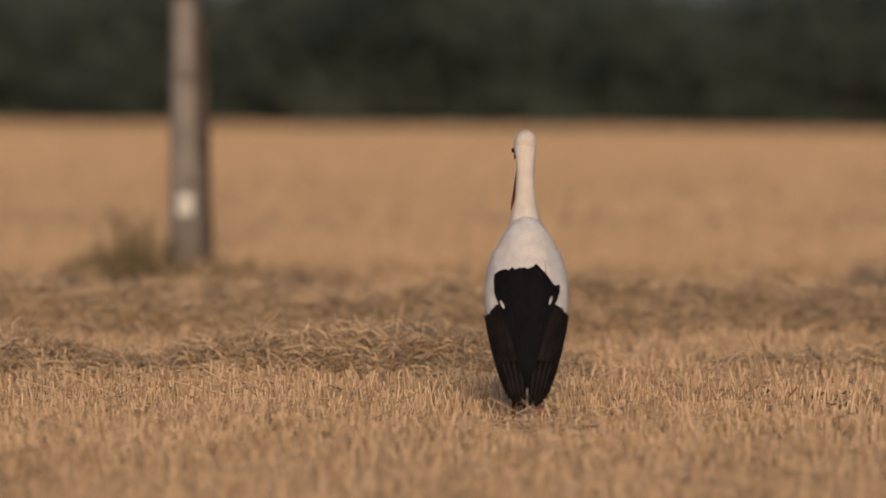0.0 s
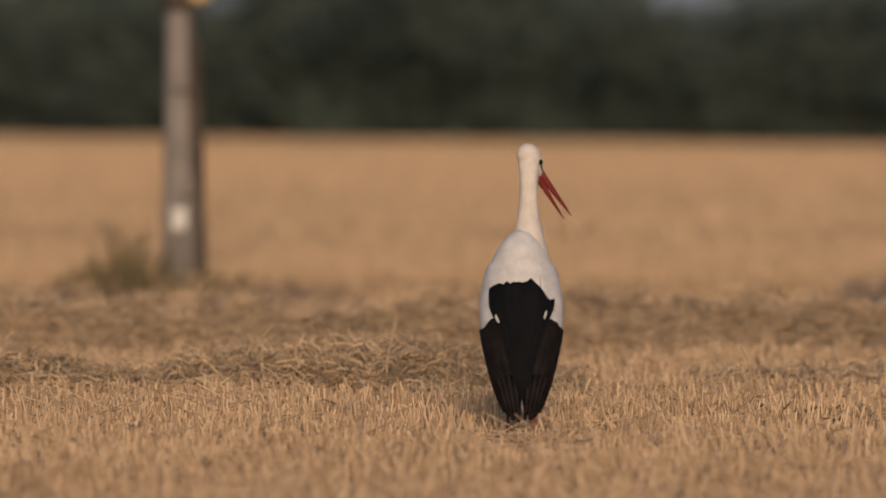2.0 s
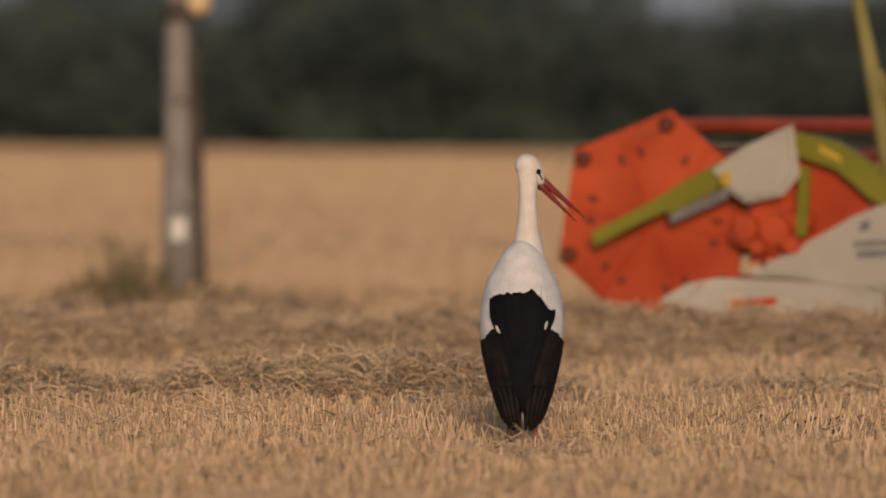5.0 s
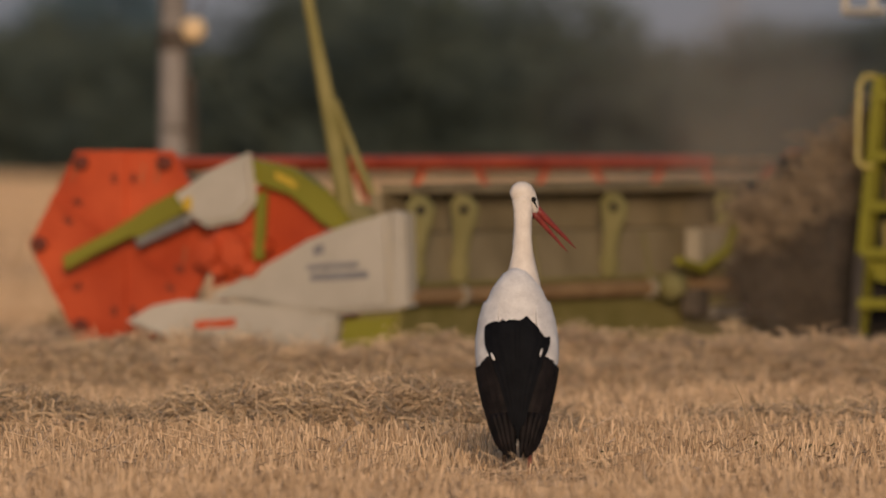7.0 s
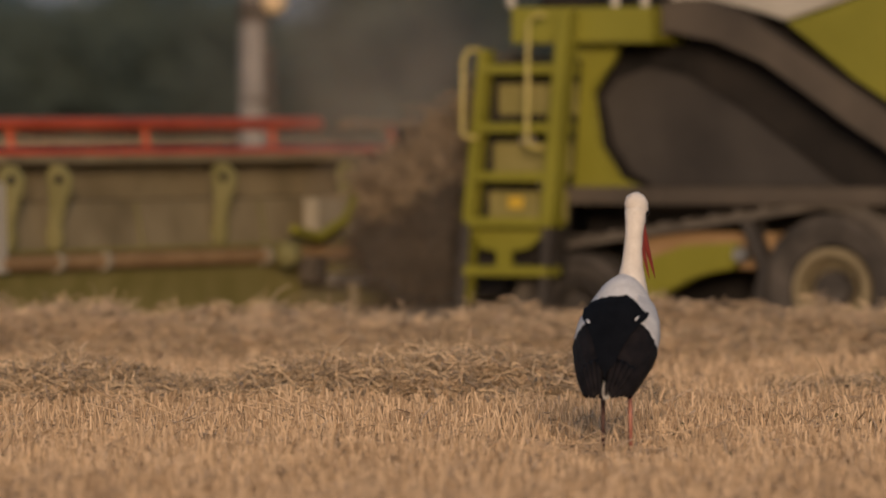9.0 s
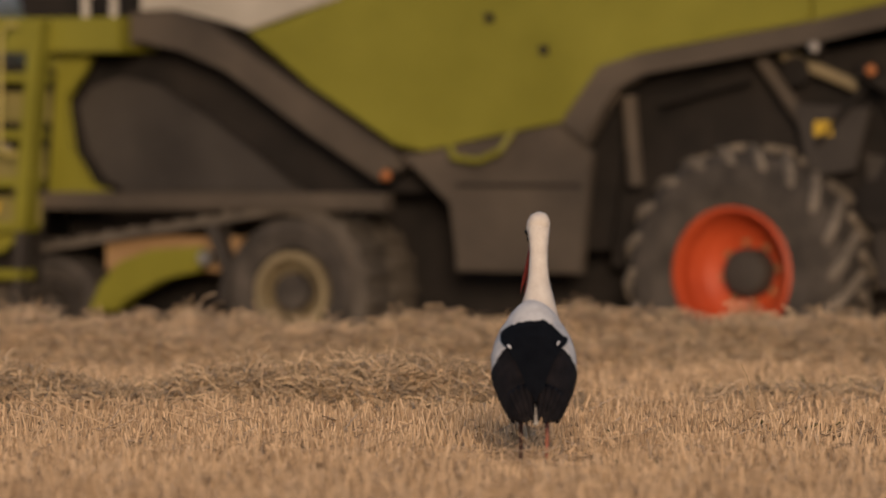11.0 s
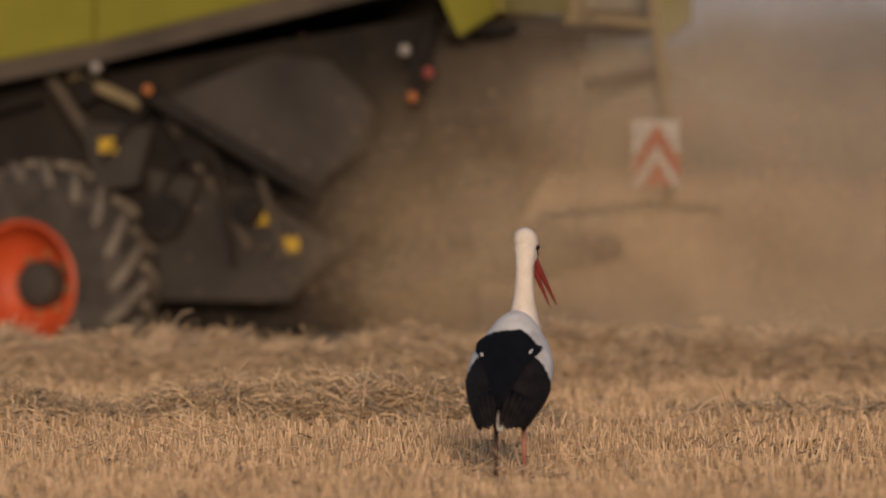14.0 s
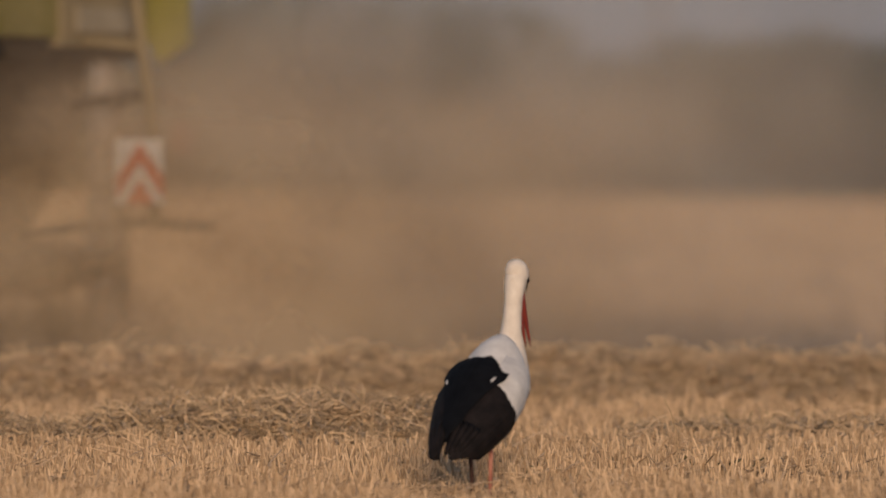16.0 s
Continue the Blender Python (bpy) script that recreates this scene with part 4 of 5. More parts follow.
def header(root):
    """The cutting table in front, with its reel; returns the reel that turns."""
    w = 5.4
    hd = part("header", block(2.70, 2.90, -w, w, 1.375, 1.42, bevel=0.012), KHAKI, root, "wide dusty lime cutting header")
    part("back_recess", block(2.88, 2.96, -w, w, 1.14, 1.374), KHAKI, hd, "recessed khaki back sheet")
    part("back_sheet", prism([(2.94, 1.17), (2.80, 1.14), (2.74, 0.84), (2.90, 0.84)], -w, w, bevel=0.01), KHAKI, hd, "dusty khaki back sheet")
    part("cross_tube", bar((2.72, -w, 0.79), (2.72, w, 0.79), 0.05, n=12), RUST, hd, "dusty brown cross tube")
    part("trough", prism([(2.86, 0.75), (2.75, 0.735), (2.79, 0.46), (3.3, 0.38), (3.9, 0.36), (3.9, 0.40), (3.3, 0.44), (2.95, 0.75)], -w, w), GREENDUST, hd, "dusty lime green table trough")
    for y in (5.32, 4.75, 2.68, 1.0, -2.0, -4.0):
        br = part("bracket", prism([(2.72, 1.37), (2.64, 1.36), (2.585, 1.29), (2.60, 1.20), (2.65, 1.13), (2.675, 1.03), (2.645, 0.94), (2.665, 0.87), (2.74, 0.86), (2.765, 0.95), (2.735, 1.05), (2.72, 1.14), (2.74, 1.22), (2.76, 1.31)], y - 0.025, y + 0.025, bevel=0.012), OLIVE, hd, "dusty olive-green bracket")
        part("bracket_eye", bar((2.665, y - 0.03, 1.28), (2.665, y + 0.03, 1.28), 0.028, n=12), DARK, br)
        part("tube_clamp", lathe([(0.062, -0.03), (0.062, 0.03)], 14), TAN, hd, "pale tube clamp").location = (2.72, y - 0.6, 0.79)
    for y in (3.6, 2.0, 0.4, -3.0):
        part("sheet_seam", prism([(2.795, 1.135), (2.785, 1.135), (2.728, 0.85), (2.742, 0.85)], y - 0.008, y + 0.008), OLIVE, hd)
    part("lower_lip", block(2.70, 2.78, -w, w, 0.845, 0.87, bevel=0.006), GREENDUST, hd, "lime edge under the back sheet")
    part("gearbox", lathe([(0.07, -0.06), (0.085, -0.04), (0.085, 0.04), (0.06, 0.07), (0.02, 0.09)], 18), OLIVE, hd, "round olive drive gearbox").location = (2.62, 1.95, 0.80)
    part("stand", chain([(2.62, 1.05, 0.60), (2.60, 1.05, 0.42)], 0.035), KHAKI, hd)
    part("hydraulic_block", block(2.58, 2.70, 1.45, 1.66, 0.62, 0.78, bevel=0.03), BROWN, hd)
    part("hose", chain([(2.6, 1.0, 1.2), (2.55, 1.3, 1.0), (2.58, 1.6, 0.9), (2.6, 1.9, 0.95)], 0.03), GREEN, hd)
    part("cover", block(2.62, 2.72, 0.80, 1.55, 0.92, 1.14, bevel=0.02), TAN, hd, "pale cover plate")
    part("skid", block(2.62, 2.9, 0.8, 1.3, 0.60, 0.66), STEEL, hd)
    for side in (1, -1):
        def pl(name, outline, y0, y1, m, label="", bevel=0.015, owner=hd):
            bm = prism(outline, y0, y1, bevel=bevel)
            return part(name, bm if side > 0 else mirror_y(bm), m, owner, label)
        d = pl("crop_divider", [(2.80, 1.27), (3.05, 1.20), (3.3, 1.11), (3.95, 0.78), (3.3, 0.75), (3.15, 0.69), (2.77, 0.72)], w - 0.02, w + 0.10, CREAM, "cream painted crop divider", 0.03)
        pl("divider_post", [(2.78, 1.28), (2.70, 1.26), (2.68, 0.74), (2.77, 0.72)], w - 0.06, w + 0.09, CREAM)
        pl("lower_divider", [(3.12, 0.675), (3.3, 0.738), (4.12, 0.765), (4.30, 0.73), (4.47, 0.64), (4.15, 0.54), (3.7, 0.46), (3.15, 0.50)], w - 0.02, w + 0.11, CREAM, "cream lower divider shield", 0.03)
        pl("divider_foot", [(2.78, 0.68), (3.10, 0.66), (3.12, 0.50), (2.85, 0.46)], w - 0.04, w + 0.06, GREEN)
        for x0, x1, z0, z1, m in ((2.92, 3.28, 0.90, 0.94, BLACKTEXT), (2.98, 3.30, 0.96, 0.99, BLACKTEXT), (3.2, 3.26, 1.04, 1.09, BLACKTEXT), (3.75, 4.02, 0.62, 0.665, RED)):
            pl("marking_bar", [(x0, z0), (x1, z0 - 0.02), (x1, z1 - 0.02), (x0, z1)], w + 0.1 if m is BLACKTEXT else w + 0.11, w + 0.104 if m is BLACKTEXT else w + 0.114, m, bevel=0, owner=d)
        arm = pl("reel_arm", [(4.88, 1.01), (4.86, 0.93), (4.42, 1.15), (4.40, 1.11), (4.02, 1.30), (3.66, 1.46), (3.40, 1.38), (3.24, 1.22), (3.12, 1.16), (3.04, 1.21), (3.2, 1.40), (3.40, 1.52), (3.66, 1.57), (3.80, 1.54), (4.1, 1.40), (4.34, 1.29), (4.36, 1.25), (4.5, 1.19)], w + 0.02, w + 0.10, GREEN, "lime green reel arm")
        pl("arm_guard", [(4.12, 1.36), (3.93, 1.49), (3.64, 1.61), (3.60, 1.33), (3.70, 1.22), (3.92, 1.18), (4.02, 1.24)], w + 0.105, w + 0.17, CREAM, "cream drive guard", 0.03)
        pl("arm_ram", [(4.42, 1.12), (4.40, 1.06), (4.06, 1.20), (4.08, 1.26)], w + 0.03, w + 0.08, STEEL, "dusty steel hydraulic ram", 0.01)
        pl("guard_sticker", [(4.06, 1.34), (4.00, 1.36), (4.00, 1.28), (4.05, 1.27)], w + 0.17, w + 0.174, YELLOW, "yellow warning sticker", 0)
        pl("arm_sticker", [(3.50, 1.50), (3.38, 1.44), (3.36, 1.40), (3.50, 1.46)], w + 0.10, w + 0.104, YELLOW, "yellow warning sticker", 0)
        pl("lift_ram", [(3.60, 1.38), (3.54, 1.38), (3.56, 1.00), (3.62, 1.00)], w + 0.10, w + 0.16, GREEN)
        pl("side_shield", [(3.22, 1.10), (3.36, 1.34), (3.62, 1.46), (3.95, 1.22), (3.98, 0.84), (3.55, 0.92)], w - 0.07, w - 0.03, RED, "orange-red side shield")
        bm = prism([(3.62, 0.94), (3.68, 1.12), (3.84, 1.17), (4.02, 1.10), (4.05, 0.98), (3.90, 0.90)], side * (w - 0.02), side * (w + 0.08), bevel=0.02)
        for x, z, r in ((3.76, 1.03, 0.10), (3.93, 1.04, 0.085), (3.66, 0.95, 0.06), (3.60, 1.08, 0.07), (3.86, 0.94, 0.05)):
            bar((x, side * (w + 0.05), z), (x, side * (w + 0.13), z), r, bm, 14, r * 0.8)
        part("drive_motor", bm, RED, hd, "red reel drive motor")
    y = w - 0.05
    mast = bar((3.11, y, 1.2), (3.21, y, 1.72), 0.06, n=12, r2=0.052)
    bar((3.21, y, 1.72), (3.33, y, 2.28), 0.052, mast, 12, 0.036)
    bar((3.33, y, 2.28), (3.40, y, 2.60), 0.036, mast, 12, 0.03)
    part("mast", mast, GREENDUST, hd, "lime green mast")
    part("mast_brace", chain([(2.90, y, 1.24), (3.04, y, 1.52), (3.21, y, 1.90)], 0.026), GREENDUST, hd)
    part("mast_foot", prism([(3.26, 1.18), (3.22, 1.34), (2.92, 1.30), (2.86, 1.20)], y - 0.05, y + 0.05, bevel=0.01), OLIVE, hd)
    part("mast_sensor", block(3.29, 3.51, y - 0.08, y + 0.08, 2.60, 2.69, bevel=0.03), BROWN, hd, "brown sensor box")
    # reel
    r = 0.625
    reel = part("reel", bar((0, -w + 0.25, 0), (0, w - 0.25, 0), 0.09, n=16), RED, root, "orange-red pick-up reel")
    for y in (w - 0.16, -w + 0.16):
        hexagon = [(r * math.cos(math.pi * k / 3), r * math.sin(math.pi * k / 3)) for k in range(6)]
        plate = part("end_plate", prism(hexagon, y - 0.02, y + 0.02, bevel=0.006), RED, reel, "orange hexagonal end plate")
        for k in range(6):
            q = math.pi * k / 3
            c, sn = math.cos(q), math.sin(q)
            part("bearing", lathe([(0.045, -0.03), (0.045, 0.03), (0.025, 0.04)], 14), BEARING, plate).matrix_basis = Matrix.Translation((c * r * 0.87, y + 0.03 * (1 if y > 0 else -1), sn * r * 0.87))
            rib = prism([(0.10, -0.012), (r * 0.86, -0.02), (r * 0.86, 0.02), (0.10, 0.012)], y + 0.018, y + 0.038, bevel=0.004)
            bmesh.ops.rotate(rib, verts=rib.verts, cent=(0, 0, 0), matrix=Matrix.Rotation(-q - 0.5236, 3, "Y"))
            part("rib", rib, RED, plate)
            for off in (-0.16, 0.16):
                c2, s2 = math.cos(q + 0.5236 + off) * r * 0.62, math.sin(q + 0.5236 + off) * r * 0.62
                slot = block(-0.035, 0.035, y - 0.024, y + 0.024, -0.022, 0.022, bevel=0.006)
                bmesh.ops.transform(slot, verts=slot.verts, matrix=Matrix.Translation((c2, 0, s2)) @ Matrix.Rotation(-q - 0.5236, 4, "Y"))
                part("slot", slot, BEARING, plate)
    for k in range(6):
        q = math.pi * k / 3
        c, sn = math.cos(q) * r * 0.86, math.sin(q) * r * 0.86
        b = part("tine_bar", bar((c, -2.5, sn), (c, w - 0.2, sn), 0.044, n=10), RED, reel, "red tine bar")
        # Browner tone puts the dust haze before the far bars into colour
        part("tine_bar", bar((c, -w + 0.2, sn), (c, -2.9, sn), 0.03, n=10), RUST, reel, "far tine bar, dust haze put into its dull colour")
        for y in (-3.6, -1.8, 0.0, 1.8, 3.6):
            part("spoke", bar((0.06 * math.cos(q), y, 0.06 * math.sin(q)), (c, y, sn), 0.022), RED, b)
    base = np.array([(math.cos(math.pi * k / 3) * r * 0.86, -w + 0.3 + i * 0.18, math.sin(math.pi * k / 3) * r * 0.86) for k in range(6) for i in range(60)])
    tines = new("tines", stalks("tines", base, base + np.array([0.02, 0, -0.11]), np.full(len(base), 0.004), RUST))
    tines.parent = reel
    tines["kind"] = "stuff"
    hd.location = (0, 0, -0.022)
    reel.matrix_basis = pose(4.60, 0, 1.052)
    return hd, reel


combine_harvester, rear_wheels = combine()
cutting_header, cutting_reel = header(combine_harvester)
combine_harvester.scale = (1.05, 1.05, 1.05)


# ---- dust: loose flakes of chaff, one cloud after the other behind the machine ----
def dust(k, centre, spread, size, seed, label, low=-1e9):
    r = np.random.default_rng(seed)
    c = r.normal(0, 1, (k, 3)) * np.array(spread)
    wob = np.array([noise.noise((p[0] * 0.9, p[1] * 0.9, p[2] * 1.1 + seed)) for p in c])
    c = c[wob > r.uniform(-0.6, 0.35, k)] + np.array(centre)
    c = c[c[:, 2] > low]
    k = len(c)
    a, b = r.normal(0, 1, (k, 3)), r.normal(0, 1, (k, 3))
    s = r.uniform(0.4, 1.0, (k, 1)) * size
    me = quads("dust_cloud", np.stack([c, c + a * s, c + b * s], 1), 3, DUST)
    return tagged(new("dust_cloud", me), label, "dust", kind="stuff")


def veil(x0, x1, y, z0, z1, material, seed, label):
    """One hanging sheet of dust, bulging to and fro."""
    bm = bmesh.new()
    nx, nz = 40, 14
    vs = []
    for i in range(nx + 1):
        x = x0 + (x1 - x0) * i / nx
        vs.append([bm.verts.new((x, y + 0.5 * noise.noise((x * 0.5, seed, j * 0.12)) + 0.2 * noise.noise((x * 1.4, seed, j * 0.4)), z0 + (z1 - z0) * j / nz)) for j in range(nz + 1)])
    for a, b in zip(vs, vs[1:]):
        for j in range(nz):
            bm.faces.new((a[j], a[j + 1], b[j + 1], b[j]))
    return tagged(part("dust_cloud", bm, material, smooth=True), label, "dust", kind="stuff")


# places in the machine's own space
SIDE_DUST = veil_material("chaff_veil", (0.40, 0.30, 0.19), (0.60, 0.465, 0.31), 0.52, -13.0, -5.75, 0.0, 2.2, 0.16, 0.6)
NEAR_DUST = veil_material("brown_dust_veil", (0.36, 0.285, 0.21), (0.54, 0.445, 0.35), 0.50, -15.0, -6.1, 0.0, 2.9, 0.1, 0.75)
HIGH_DUST = veil_material("grey_dust_veil", (0.32, 0.325, 0.345), (0.45, 0.45, 0.47), 0.42, -17.0, -6.7, 0.0, 4.6, 0.12, 0.85)
CROP_DUST = veil_material("crop_dust", (0.22, 0.205, 0.19), (0.34, 0.32, 0.30), 0.25, 0.8, 4.5, 1.05, 2.7, 0.6, 0.2)
FEEDER_HAZE = veil_material("feeder_haze", (0.26, 0.22, 0.18), (0.42, 0.36, 0.30), 0.20, 1.45, 3.1, 0.2, 2.6, 0.2, 0.2)
FRONT_DUST = veil_material("header_dust", (0.24, 0.23, 0.215), (0.36, 0.345, 0.33), 0.20, 0.5, 6.5, 1.0, 3.1, 0.4, 0.3)
clouds = [
    dust(70000, (-6.7, 0.5, 0.8), (0.45, 0.7, 0.40), 0.009, 1, "thick brown chaff blown from the spreader", 0.03),
    dust(70000, (-8.0, 0.3, 0.9), (1.0, 1.0, 0.55), 0.009, 2, "drifting brown chaff behind the combine", 0.03),
    veil(-13, -5.75, 1.75, 0.0, 2.2, SIDE_DUST, 2, "brown chaff drifting beside the straw chopper"),
    veil(-15, -6.1, 1.0, 0.0, 2.9, NEAR_DUST, 3, "thick brown dust behind the combine"),
    veil(-15, -6.4, -0.4, 0.0, 2.9, NEAR_DUST, 7, "thick brown dust behind the combine"),
    veil(-17, -6.8, -0.7, 0.0, 4.6, HIGH_DUST, 11, "thin grey dust hanging over the field"),
    veil(-17, -7.4, -1.8, 0.0, 4.6, HIGH_DUST, 15, "thin grey dust hanging over the field"),
    veil(1.45, 3.1, 1.45, 0.15, 2.6, FEEDER_HAZE, 27, "thin brown dust before the feeder house"),
    veil(0.8, 4.5, 0.45, 0.9, 2.7, CROP_DUST, 23, "brown-grey dust rising from the feeder mouth"),
    veil(0.5, 6.5, -3.0, 1.0, 3.1, FRONT_DUST, 19, "grey dust rising over the far header"),
]


# ---- the stork: y ahead, x to its right ----
def shell(profile, side, near, far, top, low, ripple=0.0, n=36, m=40, ridges=7):
    """A curved sheet of plumage over one side of the body; profile: (y, radius); near and far: its angles from the spine at y;
    top and low: its ends along the body at the share u from the near edge to the far one."""
    ys = np.array([p[0] for p in profile])[::-1]
    rs = np.array([p[1] for p in profile])[::-1]
    bm = bmesh.new()
    outer, inner = [], []
    for i in range(m + 1):
        u = i / m
        t, b = top(u), low(u)
        ro, ri = [], []
        for j in range(n + 1):
            y = b + (t - b) * j / n
            q = radians(near(y) + (far(y) - near(y)) * u)
            r = float(np.interp(y, ys, rs))
            r += ripple * (abs((u * ridges) % 1.0 - 0.5) - 0.25)
            p = Vector((side * 1.035 * r * math.sin(q), y, r * 0.86 * math.cos(q)))
            ro.append(p)
            ri.append(Vector((p.x * 0.9, y, p.z * 0.9 - 0.004)))
        outer.append([bm.verts.new(p) for p in ro])
        inner.append([bm.verts.new(p) for p in ri])
    for i in range(m):
        for j in range(n):
            bm.faces.new((outer[i][j], outer[i + 1][j], outer[i + 1][j + 1], outer[i][j + 1]))
            bm.faces.new((inner[i][j], inner[i][j + 1], inner[i + 1][j + 1], inner[i + 1][j]))
        bm.faces.new((outer[i][0], inner[i][0], inner[i + 1][0], outer[i + 1][0]))
        bm.faces.new((outer[i][n], outer[i + 1][n], inner[i + 1][n], inner[i][n]))
    for i in (0, m):
        for j in range(n):
            bm.faces.new((outer[i][j], outer[i][j + 1], inner[i][j + 1], inner[i][j]))
    return bm


def between(y, *stops):
    """A value that runs straight from stop to stop (y, value)."""
    return float(np.interp(y, [p[0] for p in stops], [p[1] for p in stops]))


def jag(u, size, seed):
    return size * (noise.noise((u * 4.1, seed, 0)) + 0.6 * noise.noise((u * 9.7, seed, 4)))


def ellipse_ring(y, a, b, z=0.0, n=28, x=0.0):
    return [(x + a * math.cos(q), y, z + b * math.sin(q)) for q in [2 * math.pi * i / n for i in range(n)]]


def stork():
    root = tagged(new("stork"), "white stork with black wings and red bill standing in stubble", "stork")
    core = [(-0.34, 0.02, 0.015, 0.0), (-0.26, 0.055, 0.045, -0.005), (-0.16, 0.09, 0.08, -0.01), (-0.05, 0.125, 0.115, -0.015), (0.06, 0.148, 0.132, -0.012), (0.14, 0.146, 0.128, -0.006),
            (0.20, 0.128, 0.118, 0.012), (0.25, 0.104, 0.102, 0.028), (0.285, 0.078, 0.080, 0.042), (0.31, 0.056, 0.060, 0.052), (0.33, 0.024, 0.028, 0.056)]
    bm = loft([ellipse_ring(y, a, b, z) for y, a, b, z in core])
    body = part("body", bm, FEATHER_W, root, "white plumage on back and belly", smooth=True)
    wing = [(0.24, 0.10), (0.20, 0.135), (0.13, 0.154), (0.05, 0.166), (-0.03, 0.166), (-0.12, 0.153), (-0.22, 0.132), (-0.31, 0.108), (-0.38, 0.084), (-0.43, 0.062), (-0.47, 0.040), (-0.50, 0.024)]
    flights = []
    for side in (-1, 1):
        part("covert_plumage", shell([(y, r * 0.99) for y, r in wing], side, lambda y: 30, lambda y: 125, lambda u: 0.20 + jag(u, 0.008, side), lambda u: -0.10), FEATHER_W, body, "white wing coverts", smooth=True)
        flights.append(part("flight_plumage", shell(
            [(y, r + 0.006) for y, r in wing], side,
            lambda y: between(y, (-0.50, 12), (-0.30, 10), (-0.15, 20), (-0.04, 31)), lambda y: 128,
            lambda u: -0.045 - 0.03 * smooth_step(u / 0.5) + jag(u, 0.012, 5 + side),
            lambda u: -0.462 + 0.05 * max(0.0, (0.2 - u) / 0.2) + 0.13 * max(0.0, (u - 0.22) / 0.78) ** 1.4 + 0.010 * abs(math.sin(u * 22)), 0.005), WING_B, body, "long brown-black flight feathers", smooth=True))
        peak = 0.016 if side > 0 else 0.0
        fall = 0.062 if side > 0 else 0.022
        part("shoulder_plumage", shell(
            [(y, r + 0.015) for y, r in wing], side, lambda y: -3,
            lambda y: between(y, (-0.44, 7), (-0.30, 16), (-0.16, 27), (-0.06, 37), (0.0, 45), (0.06, 46)),
            lambda u: 0.092 + peak * math.exp(-((u - 0.30) / 0.10) ** 2) - fall * smooth_step((u - (0.38 if side > 0 else 0.75)) / 0.45) + jag(u, 0.012, 8 + side),
            lambda u: -0.40 + 0.07 * u + 0.012 * abs(math.sin(u * 13 + side)), 0.003, ridges=4), FEATHER_B, body, "black shoulder feathers", smooth=True)
        for k in range(4):
            y0, y1 = -0.28, -0.468 + 0.016 * k + (0.012 if side > 0 else 0)
            rings = []
            for j in range(8):
                f = j / 7
                y = y0 + (y1 - y0) * f
                q = radians(15 + k * 13 - 3 * f)
                r = between(y, *[p for p in wing[::-1]]) + 0.005
                wd = 0.016 * math.sin(math.pi * min(0.96, 0.25 + 0.71 * f)) + 0.002
                c = Vector((side * 1.035 * r * math.sin(q), y, r * 0.86 * math.cos(q)))
                t = Vector((side * math.cos(q), 0, -0.86 * math.sin(q))).normalized()
                up = Vector((side * math.sin(q), 0, math.cos(q)))
                rings.append([c - t * wd, c + up * 0.004, c + t * wd, c - up * 0.004])
            part("feather_tip", loft(rings), WING_B, body, smooth=True)
    part("tail", loft([ellipse_ring(y, a, b, z, 16) for y, a, b, z in ((-0.18, 0.06, 0.04, -0.01), (-0.26, 0.045, 0.02, -0.005), (-0.34, 0.026, 0.010, -0.012), (-0.395, 0.010, 0.005, -0.015))]), FEATHER_W, body, "short white tail", smooth=True)
    for x, y, z in ((-0.098, -0.058, 0.122), (0.093, -0.040, 0.127)):
        bm = bmesh.new()
        bmesh.ops.create_icosphere(bm, subdivisions=2, radius=0.017, matrix=Matrix.Translation((x, y, z)) @ Matrix.Rotation(0.45 if x < 0 else -0.3, 4, "Z") @ Matrix.Diagonal((0.42, 1.5, 0.55, 1)))
        part("pale_feather", bm, FEATHER_W, body, "small white feather tuft", smooth=True)
    # neck: a slim tapered column with loose feathers at its foot
    rings = []
    for z, a, dy in ((-0.17, 0.080, 0.0), (-0.13, 0.094, 0.0), (-0.08, 0.086, 0.0), (-0.04, 0.076, 0.0), (0.005, 0.064, 0.0), (0.05, 0.052, -0.002), (0.10, 0.041, -0.004), (0.16, 0.0365, -0.006), (0.22, 0.0355, -0.006), (0.27, 0.038, -0.003), (0.31, 0.042, 0.0), (0.335, 0.040, 0.002)):
        a *= 1.03
        rings.append([(a * (1 + 0.03 * math.sin(5 * q + z * 30)) * math.cos(q), dy + a * (1 + 0.03 * math.sin(4 * q + z * 40)) * math.sin(q), z) for q in [2 * math.pi * i / 24 for i in range(24)]])
    neck = part("neck", loft(rings), NECK_W, root, "long white feathered neck", smooth=True)
    # head
    skull = [(-0.052, 0.008, 0.008, 0.002), (-0.045, 0.024, 0.026, 0.002), (-0.025, 0.037, 0.041, 0.004), (0.0, 0.041, 0.045, 0.004), (0.025, 0.038, 0.040, 0.0), (0.05, 0.029, 0.030, -0.006), (0.068, 0.020, 0.021, -0.010), (0.078, 0.014, 0.016, -0.012)]
    head = part("head", loft([ellipse_ring(y, a, b, z, 24) for y, a, b, z in skull]), NECK_W, root, "rounded white head", smooth=True)
    part("upper_bill", loft([ellipse_ring(y, a, b, z, 12) for y, a, b, z in ((0.060, 0.017, 0.017, -0.004), (0.10, 0.013, 0.0135, -0.006), (0.17, 0.009, 0.0095, -0.011), (0.24, 0.005, 0.0055, -0.016), (0.285, 0.0008, 0.001, -0.020))]), BILL, head, "long red upper bill", smooth=True)
